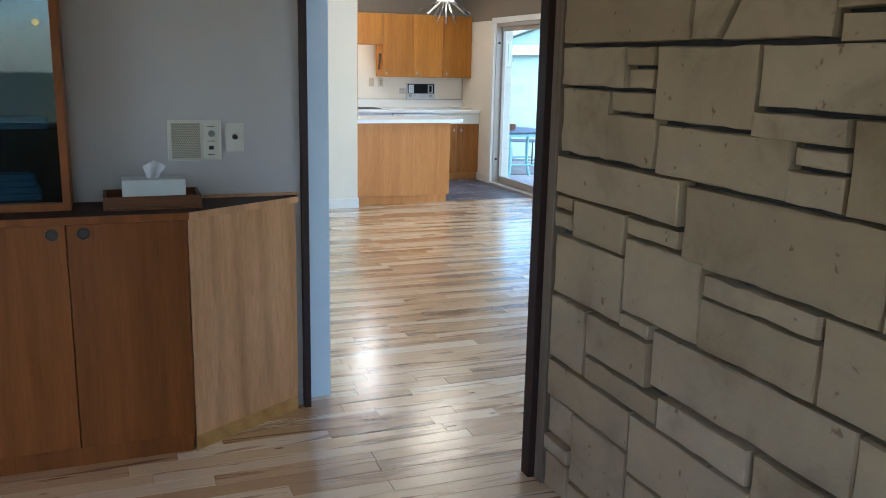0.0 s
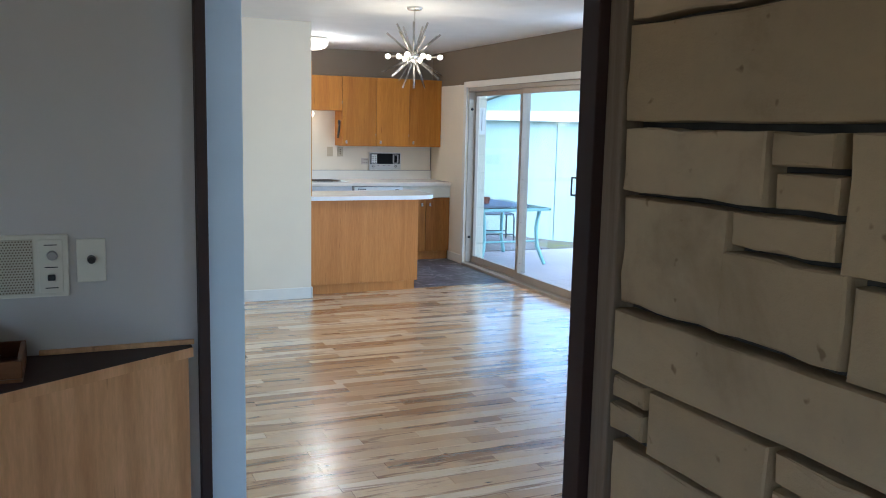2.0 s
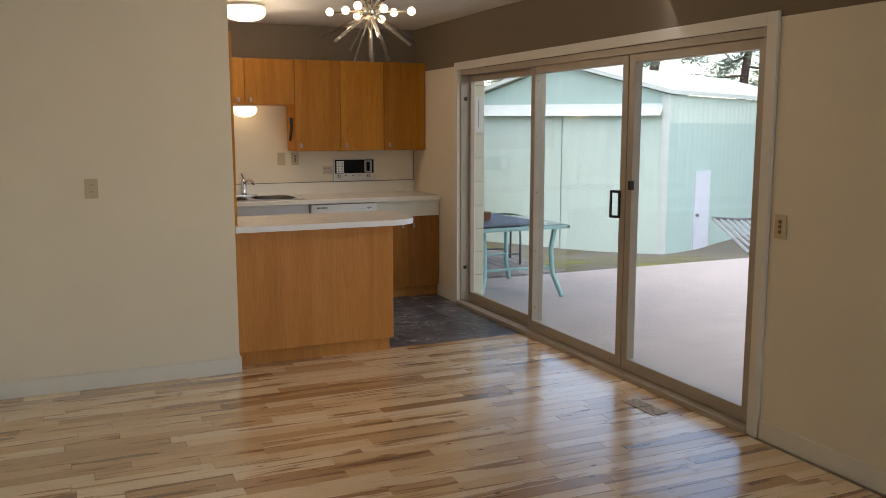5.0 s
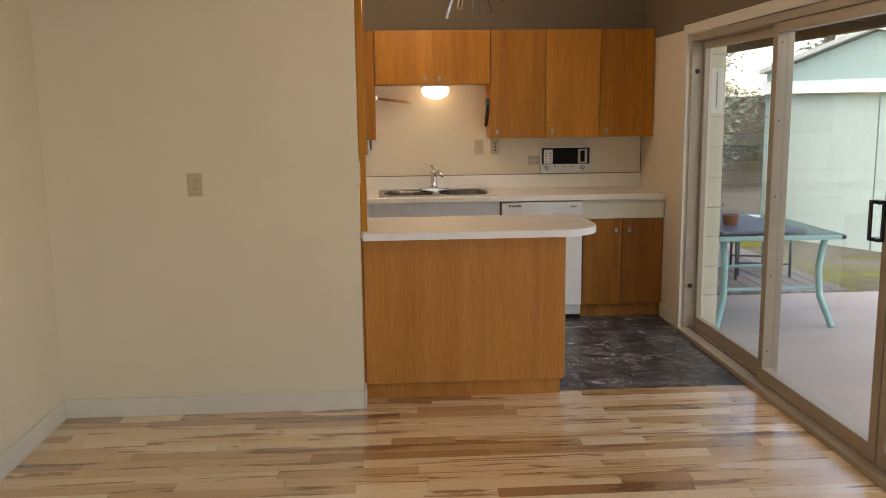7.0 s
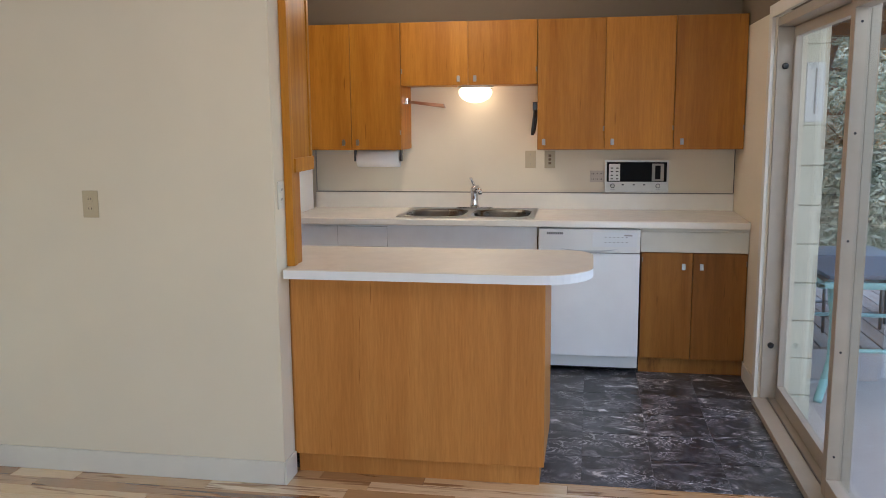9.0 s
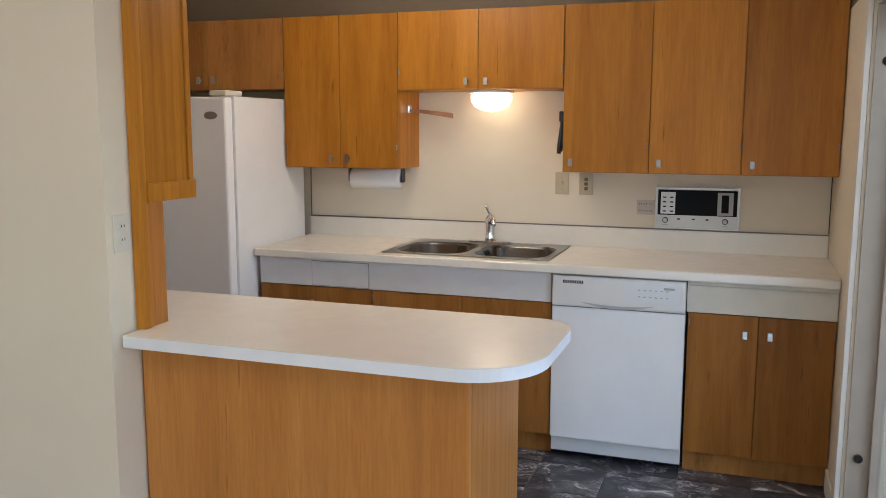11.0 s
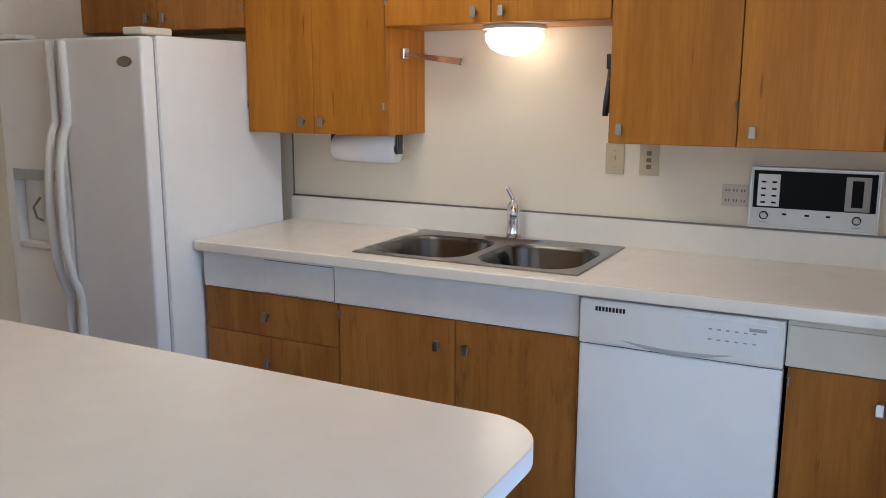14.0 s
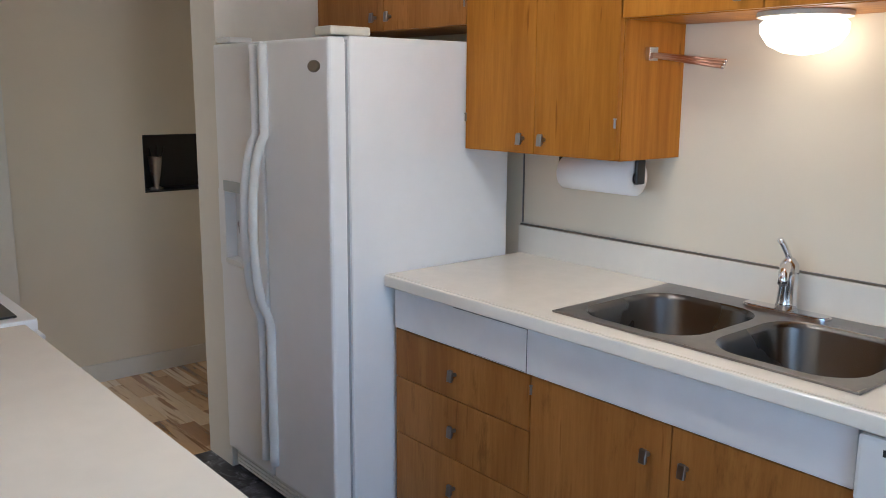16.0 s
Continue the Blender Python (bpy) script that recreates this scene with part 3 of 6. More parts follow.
# painted block pier beside the sliding door
pier = structure("wall_block_pier", box(XE + 0.16, 5.065, 10.53, 13.4, -0.2, 2.295), plain("painted_joint", (0.52, 0.49, 0.38), 0.85), "cream painted block pier outside the sliding door", "wall")
BLOCK = plain("painted_block", (0.66, 0.63, 0.50), 0.75, var=0.06, scale=8, relief=0.5, fine=60)
block_mesh = {}
for row in range(12):
    z0 = -0.19 + 0.2065 * row
    cuts = [4.94, 5.07]
    for a, b in zip(cuts, cuts[1:]):
        key = round(b - a, 3)
        if key not in block_mesh:
            block_mesh[key] = mesh_of("block", box(0, b - a - 0.004, 0, 0.02, 0, 0.2025, 0.004, 1), BLOCK)
        o = new("block", block_mesh[key])
        o.parent = pier
        o.location = Vector((a, 10.512, z0)) - Vector(pier.location)
thermo = thing("thermometer", (5.0, 10.51, 1.5), "white outdoor thermometer on the block pier", "thermometer")
part("board", box(4.955, 5.045, 10.495, 10.511, 1.48, 1.78, 0.004), HANDLE_WHITE, thermo)
part("tube", box(4.996, 5.004, 10.491, 10.4945, 1.52, 1.75, 0.001), STEEL, thermo)

structure("eave_fascia", box(5.655, 5.69, 2.0, 8.895, 2.15, 2.37, 0.004), EAVE, "brown painted fascia board of the roof overhang", "fascia")
structure("eave_beam", box(6.625, 6.70, 8.9, 15.0, 2.125, 2.37, 0.006), EAVE, "brown painted beam along the roof overhang", "beam")

# grey timber deck beyond the slab
deck = structure("deck", box(5.08, 6.9, 12.02, 15.9, -0.2, -0.135), DARK_GAP, "weathered grey timber deck beside the patio", "deck")
DECKING = veneer("weathered_board", (0.36, 0.35, 0.33), (0.24, 0.235, 0.225), stretch=(7, 0.5, 7), rough=0.8)
board_mesh = mesh_of("board", box(0, 0.128, 0, 3.88, 0, 0.028, 0.003, 1), DECKING)
for k in range(13):
    o = new("board", board_mesh)
    o.parent = deck
    o.location = Vector((5.085 + 0.138 * k, 12.02, -0.1345)) - Vector(deck.location)

# metal shed
K = 1.65
SC = Vector((13.36, 18.48, 0))
SU, SV = Vector((-0.471, 0.882, 0)), Vector((0.882, 0.471, 0))


def shed_z(z):
    return 1.508 + K * (z - 1.508)


def shed_at(u, v, z, out=0.0, side=0.0):
    """u along the gable front, v along the side wall, in the shed's own measure."""
    p = SC + SU * (u * K - side) + SV * (v * K - out)
    return (p.x, p.y, shed_z(z))


def slab(corners, normal, thick):
    """A flat plate through its corners, thickened along the normal."""
    bm = bmesh.new()
    n = Vector(normal) * thick
    a = [bm.verts.new(c) for c in corners]
    b = [bm.verts.new(Vector(c) + n) for c in corners]
    bm.faces.new(a[::-1])
    bm.faces.new(b)
    m = len(a)
    for i in range(m):
        bm.faces.new((a[i], a[(i + 1) % m], b[(i + 1) % m], b[i]))
    bmesh.ops.recalc_face_normals(bm, faces=bm.faces[:])
    return bm


shed = thing("shed", (SC.x, SC.y, shed_z(-0.30)), "mint green metal shed with a low gable roof", "shed")
ZB, ZE, ZR, DEEP, WIDE, MID = -0.34, 1.92, 2.36, 6.5, 3.12, 1.62
part("gable_wall", slab([shed_at(0, 0, ZB), shed_at(WIDE, 0, ZB), shed_at(WIDE, 0, ZE), shed_at(MID, 0, ZR), shed_at(0, 0, ZE)], SV, 0.12), MINT, shed)


def ribbed_wall(v0, v1, z0, z1, depth):
    """Corrugated side wall."""
    bm = bmesh.new()
    n = 150
    low, high = [], []
    for i in range(n + 1):
        v = v0 + (v1 - v0) * i / n
        d = depth if i % 4 in (1, 2) else -depth / 3
        low.append(bm.verts.new(shed_at(0, v, z0, side=d)))
        high.append(bm.verts.new(shed_at(0, v, z1, side=d)))
    for i in range(n):
        bm.faces.new((low[i], low[i + 1], high[i + 1], high[i]))
    bmesh.ops.recalc_face_normals(bm, faces=bm.faces[:])
    return bm


part("side_wall_backing", slab([shed_at(0, 0.07, ZB, side=-0.12), shed_at(0, DEEP, ZB, side=-0.12), shed_at(0, DEEP, ZE, side=-0.12), shed_at(0, 0.07, ZE, side=-0.12)], -SU, 0.10), MINT, shed)
part("side_wall_upper", ribbed_wall(0.0, DEEP, 1.56, ZE, 0.014), MINT_LIGHT, shed, "paler corrugated upper wall")
part("side_wall_lower", ribbed_wall(0.0, DEEP, ZB, 1.56, 0.004), MINT, shed)
part("far_wall", slab([shed_at(WIDE, 0.07, ZB), shed_at(WIDE, DEEP, ZB), shed_at(WIDE, DEEP, ZE), shed_at(WIDE, 0.07, ZE)], SU, 0.1), MINT, shed)
part("roof", slab([shed_at(-0.06, -0.1, ZE + 0.005), shed_at(-0.06, DEEP, ZE + 0.005), shed_at(MID, DEEP, ZR + 0.02), shed_at(MID, -0.1, ZR + 0.02)], (0, 0, 1), 0.09), WHITE_METAL, shed, "pale metal roof slope")
part("roof", slab([shed_at(WIDE + 0.06, -0.1, ZE + 0.005), shed_at(WIDE + 0.06, DEEP, ZE + 0.005), shed_at(MID, DEEP, ZR + 0.02), shed_at(MID, -0.1, ZR + 0.02)], (0, 0, 1), 0.09), WHITE_METAL, shed, "pale metal roof slope")
part("door_track_cover", slab([shed_at(0.06, -0.14, 1.655), shed_at(WIDE + 0.05, -0.14, 1.67), shed_at(WIDE + 0.05, -0.02, 1.83), shed_at(0.06, -0.02, 1.81)], SV, 0.05), WHITE_METAL, shed, "white track cover over the sliding doors")
for u0, u1 in ((0.08, 1.53), (1.55, 3.05)):
    part("sliding_door", slab([shed_at(u0, -0.03, ZB + 0.12), shed_at(u1, -0.03, ZB + 0.12), shed_at(u1, -0.03, 1.66), shed_at(u0, -0.03, 1.66)], SV, 0.03), MINT_LIGHT, shed)
part("corner_trim", slab([shed_at(-0.02, -0.045, ZB), shed_at(0.075, -0.045, ZB), shed_at(0.075, -0.045, ZE), shed_at(-0.02, -0.045, ZE)], SV, 0.06), WHITE_METAL, shed)
sd = part("door", slab([shed_at(-0.022, 0.93, -0.20), shed_at(-0.022, 1.46, -0.20), shed_at(-0.022, 1.46, 0.90), shed_at(-0.022, 0.93, 0.90)], SU, 0.03), plain("door_lilac_white", (0.70, 0.72, 0.80), 0.5), shed, "plain white side door")
part("knob", rod(shed_at(-0.06, 0.985, 0.30), shed_at(-0.02, 0.985, 0.30), 0.035, 10), STEEL, sd)

# fallen slatted hammock by the shed
hg = ground_height(15.3, 18.2)
ham = thing("hammock", (15.3, 18.2, hg), "grey slatted hammock sling on a low steel frame", "hammock")
SLING = plain("grey_sling", (0.30, 0.315, 0.33), 0.7)
top_a, top_b = Vector((14.45, 18.25, hg + 0.80)), Vector((17.4, 19.0, hg + 0.66))
low_a, low_b = Vector((14.85, 17.55, hg + 0.12)), Vector((17.6, 18.3, hg + 0.50))
for k in range(13):
    f = k / 12
    a, b = top_a.lerp(top_b, f), low_a.lerp(low_b, f)
    sag = Vector((0, 0, -0.16 * math.sin(math.pi * f)))
    part("slat", tube([a + sag * 0.4, a.lerp(b, 0.5) + sag * 0.8, b + sag * 0.3], 0.034, 8, 0.35), SLING, ham)
for a, b in ((top_a, top_b), (low_a, low_b)):
    part("rail", tube([a, a.lerp(b, 0.3) + Vector((0, 0, -0.05)), a.lerp(b, 0.7) + Vector((0, 0, -0.05)), b], 0.03, 8), STEEL, ham)
part("foot", tube([low_a, (14.95, 17.5, hg - 0.02), (15.3, 17.75, hg + 0.18)], 0.03, 8), STEEL, ham)
part("foot", tube([low_b, (17.6, 18.2, hg - 0.05)], 0.03, 8), STEEL, ham)


# trees


def tree(name, place, height, trunk_r, crown_base, spread, leaves, seed, leaf_mat, label, conifer=True):
    r = random.Random(seed)
    x, y, z = place
    t = thing(name, place, label, "tree")
    sway = [(x + r.uniform(-0.12, 0.12) * k, y + r.uniform(-0.12, 0.12) * k, z - 0.2 + (height + 0.2) * k / 6) for k in range(7)]
    bm = bmesh.new()
    seg, rings = 9, []
    for k, p in enumerate(sway):
        rad = trunk_r * (1.15 - k / 6.3)
        rings.append([bm.verts.new((p[0] + rad * math.cos(a * math.tau / seg), p[1] + rad * math.sin(a * math.tau / seg), p[2])) for a in range(seg)])
    for a, b in zip(rings, rings[1:]):
        for k in range(seg):
            bm.faces.new((a[k], a[(k + 1) % seg], b[(k + 1) % seg], b[k]))
    part("trunk", smooth_faces(bm), BARK, t)
    limbs, vs, fs = bmesh.new(), [], []
    count_l = 26
    tips = []
    for k in range(count_l):
        f = (k + 0.5) / count_l
        zz = z + crown_base + (height - crown_base) * f
        reach = spread * ((1.05 - f) if conifer else math.sin(math.pi * (0.15 + 0.8 * f))) * r.uniform(0.6, 1.1)
        az = k * 2.4 + r.uniform(-0.4, 0.4)
        b = Vector((x + math.cos(az) * reach, y + math.sin(az) * reach, zz + (-0.12 if conifer else 0.3) * reach + r.uniform(-0.2, 0.2)))
        tips.append((Vector((x, y, zz)), b))
    meshes = [rod(a, b, max(0.02, trunk_r * 0.22), 5, 0.01) for a, b in tips]
    tagged(part("limb", joined(*meshes), BARK, t), kind="stuff")
    for k in range(leaves):
        a, b = tips[r.randrange(count_l)]
        p = a.lerp(b, r.uniform(0.25, 1.08)) + Vector((r.gauss(0, 0.22), r.gauss(0, 0.22), r.gauss(0, 0.16)))
        d = Vector((r.gauss(0, 1), r.gauss(0, 1), r.gauss(-0.3, 0.6))).normalized()
        s = d.orthogonal().normalized() * r.uniform(0.02, 0.045)
        length = r.uniform(0.1, 0.26)
        n = len(vs)
        vs += [p - s, p + d * length * 0.5 - s * 0.6, p + d * length, p + d * length * 0.45 + s * 0.9]
        fs.append((n, n + 1, n + 2, n + 3))
    me = bpy.data.meshes.new("crown")
    me.from_pydata([tuple(v - Vector(place)) for v in vs], [], fs)
    me.materials.append(leaf_mat)
    o = new("crown", me)
    o.parent = t
    return t


def leaf_material(name, a, b):
    m, nodes, links, bsdf = material(name)
    g = nodes.new("ShaderNodeNewGeometry")
    col = ramp(nodes, links, g.outputs["Random Per Island"], [(0.0, a), (1.0, b)])
    links.new(col, bsdf.inputs["Base Color"])
    bsdf.inputs["Roughness"].default_value = 0.7
    bsdf.inputs["Transmission Weight"].default_value = 0.0
    return m


BARK = ribbed_paint("bark", (0.13, 0.085, 0.065), 0.95, 0.4)
NEEDLES = leaf_material("needles", (0.07, 0.095, 0.06), (0.2, 0.23, 0.16))
SHRUB = leaf_material("shrub_leaves", (0.14, 0.16, 0.11), (0.33, 0.35, 0.27))
for i, (tx, ty, h, sp) in enumerate(((24.0, 27.8, 10, 3.2), (17.0, 32.0, 13, 3.4), (22.5, 31.0, 15, 3.8), (27.5, 27.5, 14, 3.8), (31.0, 22.0, 13, 3.5), (12.0, 33.0, 12, 3.2), (8.5, 30.0, 11, 3.0))):
    tree("conifer", (tx, ty, ground_height(tx, ty)), h, 0.22, 1.5, sp, 14000, 20 + i, NEEDLES, "dark green conifer behind the shed")
tree("pine_tree", (7.5, 20.9, ground_height(7.5, 20.9)), 9, 0.24, 2.6, 1.7, 9000, 51, NEEDLES, "leaning pine tree with a reddish trunk")
tree("fir_tree", (19.4, 17.4, ground_height(19.4, 17.4)), 9, 0.16, 0.9, 2.3, 9000, 52, NEEDLES, "green fir tree beside the shed")
for i, (tx, ty, h, sp) in enumerate(((8.7, 22.6, 2.6, 0.8), (9.5, 24.6, 3.6, 1.0), (10.3, 26.0, 4.4, 1.2), (8.0, 24.6, 4.2, 1.7), (9.6, 26.5, 4.6, 1.8), (6.6, 23.5, 3.4, 1.6), (8.3, 28.0, 5.2, 2.2))):
    tree("shrub", (tx, ty, ground_height(tx, ty)), h, 0.06, 0.2, sp, 8000, 70 + i, SHRUB, "grey-green garden shrub on the bank", conifer=False)
structure("bank", slab([(-4, 29, -1.5), (40, 40, -1.5), (40, 41, 2.2), (-4, 30, 1.6)], (0, 1, 0), 0.5), ground_material(), "grassy bank at the end of the garden", "backdrop")

# ---- kitchen: counter run ----
CY = 10.83   # front plane of the lower cabinets
CZ = 0.915


def pull(parent, x, y, z, facing=-1):
    """Nickel tongue pull: a short stem and a wedge that flares outwards."""
    w = 0.0105
    bm = bmesh.new()
    side = [(0.013, -0.012), (0.022, -0.020), (0.029, -0.019), (0.025, 0.017), (0.016, 0.018)]
    rows = [[bm.verts.new((x + k * w * (1.0 if d > 0.02 else 0.75), y + facing * d, z + h)) for d, h in side] for k in (-1, 1)]
    bm.faces.new(rows[0])
    bm.faces.new(rows[1][::-1])
    for a in range(5):
        bm.faces.new((rows[0][a], rows[1][a], rows[1][(a + 1) % 5], rows[0][(a + 1) % 5]))
    bmesh.ops.recalc_face_normals(bm, faces=bm.faces[:])
    bmesh.ops.bevel(bm, geom=bm.edges[:], offset=0.0015, segments=1, affect="EDGES")
    stem = rod((x, y, z), (x, y + facing * 0.017, z), 0.0065, 10)
    return part("handle", joined(bm, stem), PULL, parent, "nickel pull")


def hinge(parent, x, y, z, facing=-1):
    return part("hinge", joined(rod((x, y + facing * 0.004, z - 0.012), (x, y + facing * 0.004, z + 0.012), 0.0035, 8), rod((x, y + facing * 0.004, z + 0.012), (x, y + facing * 0.004, z + 0.016), 0.005, 8)), PULL, parent)


def cabinet(name, x0, x1, y0, y1, z0, z1, doors, mat, label, pulls, facing=-1, group="", hinges=()):
    """A cabinet unit; doors: lists of x edges; pulls: (x, z); facing -1 has doors at y0, +1 at y1."""
    c = thing(name, ((x0 + x1) / 2, (y0 + y1) / 2, z0), label, "cabinet", group)
    t = 0.019
    yd = y0 if facing < 0 else y1
    body = (y0 + t + 0.002, y1) if facing < 0 else (y0, y1 - t - 0.002)
    part("body", box(x0, x1, *body, z0, z1, 0.0015), mat, c)
    made = []
    for a, b in zip(doors, doors[1:]):
        d = part("door", box(a + 0.0018, b - 0.0018, min(yd, yd - facing * t), max(yd, yd - facing * t), z0 + 0.002, z1 - 0.002, 0.002), mat, c)
        made.append(d)
        for px, pz in pulls:
            if a < px < b:
                pull(d, px, yd, pz, facing)
        for hx, hz in hinges:
            if a - 0.01 < hx < b + 0.01:
                hinge(d, hx, yd, hz, facing)
    return c


UY, UT = 11.14, 2.10
cabinet("wall_cabinet", 2.038, 2.692, UY, YN - 0.002, 1.312, UT, (2.038, 2.365, 2.692), CAB, "orange birch wall cabinet with two plain doors", [(2.318, 1.362), (2.410, 1.362)], group="wall cabinets", hinges=[(2.044, 1.42), (2.687, 1.42)])
cabinet("wall_cabinet", 2.694, 3.546, UY, YN - 0.002, 1.712, UT, (2.694, 3.120, 3.546), CAB, "short orange birch wall cabinet above the sink", [(3.062, 1.752), (3.165, 1.752)], group="wall cabinets", hinges=[(2.70, 1.80), (3.54, 1.80)])
cabinet("wall_cabinet", 3.548, 4.772, UY, YN - 0.002, 1.312, UT, (3.548, 3.956, 4.364, 4.772), CAB, "wide orange birch wall cabinet with three plain doors", [(3.59, 1.362), (4.003, 1.362), (4.412, 1.362)], group="wall cabinets", hinges=[(3.95, 1.44), (4.36, 1.44), (4.765, 1.44)])
cabinet("wall_cabinet", 1.101, 2.036, UY, YN - 0.002, 1.728, UT, (1.101, 1.565, 2.036), CAB_WORN, "dark birch wall cabinet above the refrigerator", [(1.515, 1.78), (1.61, 1.78)], group="wall cabinets", hinges=[(2.03, 1.80)])


# lower cabinets
BZ0, BZ1 = 0.10, 0.733
drawer_unit = thing("drawer_cabinet", (2.36, 11.1, 0.1), "worn birch base cabinet with three drawers", "cabinet", "base cabinets")
part("body", box(2.05, 2.675, CY + 0.022, YN - 0.002, BZ0, BZ1 + 0.13, 0.001), CAB_WORN, drawer_unit)
for z0, z1 in ((0.566, 0.731), (0.368, 0.563), (0.102, 0.365)):
    d = part("drawer", box(2.052, 2.673, CY, CY + 0.02, z0, z1, 0.002), CAB_WORN, drawer_unit)
    pull(d, 2.355, CY, (z0 + z1) / 2 if z0 > 0.3 else 0.27)
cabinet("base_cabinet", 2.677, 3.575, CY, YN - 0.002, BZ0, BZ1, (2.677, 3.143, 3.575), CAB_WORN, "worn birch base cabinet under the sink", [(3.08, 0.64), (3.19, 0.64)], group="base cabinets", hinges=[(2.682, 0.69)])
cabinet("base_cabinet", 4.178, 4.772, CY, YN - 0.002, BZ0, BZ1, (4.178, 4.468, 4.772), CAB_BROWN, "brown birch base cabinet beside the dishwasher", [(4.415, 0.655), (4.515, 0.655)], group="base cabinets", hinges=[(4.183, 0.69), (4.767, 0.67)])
solid("toe_kick", joined(box(2.075, 3.575, CY + 0.05, CY + 0.065, 0.0, 0.099), box(4.178, 4.772, CY + 0.05, CY + 0.065, 0, 0.099)), CAB_WORN, "dark birch toe kick under the base cabinets", "toe kick")
apron = thing("apron_rail", (3.4, CY, 0.735), "white painted rail under the counter edge", "rail")
part("rail", box(2.052, 3.572, CY - 0.004, CY + 0.02, 0.735, 0.874, 0.002), APRON, apron)
# dark grey backing that shows as a line round the cover
part("joint", box(2.350, 2.664, CY - 0.0052, CY - 0.0042, 0.738, 0.864), plain("joint_grey", (0.16, 0.16, 0.17), 0.7), apron, "thin dark joint")
part("cover", box(2.352, 2.662, CY - 0.008, CY - 0.0054, 0.74, 0.862, 0.001), APRON, apron, "flush white panel")
part("rail", box(4.172, 4.772, CY - 0.004, CY + 0.02, 0.735, 0.853, 0.002), IVORY, apron, "cream panel")
part("rail", box(4.172, 4.772, CY - 0.008, CY + 0.02, 0.855, 0.874, 0.002), IVORY, apron, "cream batten")

# worktop in four pieces round the cut-out for the sink
SX0, SX1, SY0, SY1 = 2.715, 3.545, 10.875, 11.405
TX0, TX1, TY0 = 2.036, 4.773, CY - 0.018
worktop = thing("worktop", (3.4, 11.1, 0.875), "cream laminate kitchen counter with raised backsplash", "counter")
for piece in (box(TX0, SX0 + 0.0135, TY0, YN - 0.022, 0.875, CZ), box(SX1 - 0.0135, TX1, TY0, YN - 0.022, 0.875, CZ),
                   box(SX0 + 0.014, SX1 - 0.014, TY0, SY0 + 0.02, 0.875, CZ), box(SX0 + 0.014, SX1 - 0.014, SY1 - 0.02, YN - 0.022, 0.875, CZ)):
    part("top", piece, COUNTER, worktop)
part("front_edge", box(TX0, TX1, TY0 - 0.02, TY0, 0.875, CZ, 0.007, 3), COUNTER, worktop, "rounded laminate edge")
part("backsplash", box(2.02, TX1, YN - 0.022, YN - 0.001, 0.875, 1.018, 0.003), COUNTER, worktop)
# metal trim darkened: the shade under the cabinets is in its colour
part("trim_strip", box(2.02, TX1, YN - 0.012, YN - 0.001, 1.018, 1.0235, 0.001), plain("shaded_aluminium", (0.17, 0.15, 0.125), 0.4, 0.85), worktop, "thin metal strip on the backsplash, coloured dark as in shade")


def rounded(x0, x1, y0, y1, r, seg=6):
    pts = []
    for cx, cy, a in ((x1 - r, y1 - r, 0), (x0 + r, y1 - r, 90), (x0 + r, y0 + r, 180), (x1 - r, y0 + r, 270)):
        for k in range(seg + 1):
            t = radians(a + 90 * k / seg)
            pts.append((cx + r * math.cos(t), cy + r * math.sin(t)))
    return pts


def ring_faces(bm, a, b):
    n = len(a)
    for i in range(n):
        bm.faces.new((a[i], a[(i + 1) % n], b[(i + 1) % n], b[i]))


def bowl(x0, x1, y0, y1, ztop, depth):
    bm = bmesh.new()
    rings = []
    for inset, z, r in ((-0.006, ztop + 0.004, 0.108), (0, ztop, 0.102), (0.006, ztop - 0.012, 0.1), (0.018, ztop - depth + 0.035, 0.095), (0.05, ztop - depth, 0.07), (0.13, ztop - depth - 0.004, 0.03)):
        rings.append([bm.verts.new((x, y, z)) for x, y in rounded(x0 + inset, x1 - inset, y0 + inset, y1 - inset, r)])
    for a, b in zip(rings, rings[1:]):
        ring_faces(bm, a, b)
    bm.faces.new(rings[-1])
    bmesh.ops.recalc_face_normals(bm, faces=bm.faces[:])
    for f in bm.faces:
        f.normal_flip()
        f.smooth = True
    return bm


# darker copy of the rim steel; the bowls' shade and dark reflections are in its colour
BOWL = plain("bowl_steel_shaded", (0.15, 0.146, 0.142), 0.27, 1.0, var=0.01, scale=3, relief=0)
sink = thing("sink", (3.13, 11.14, CZ), "double-bowl brushed steel sink set in the counter", "sink")
BX = [(SX0 + 0.035, 3.105), (3.155, SX1 - 0.035)]
BY0, BY1 = SY0 + 0.035, SY1 - 0.105
rz0, rz1 = CZ + 0.0005, CZ + 0.006


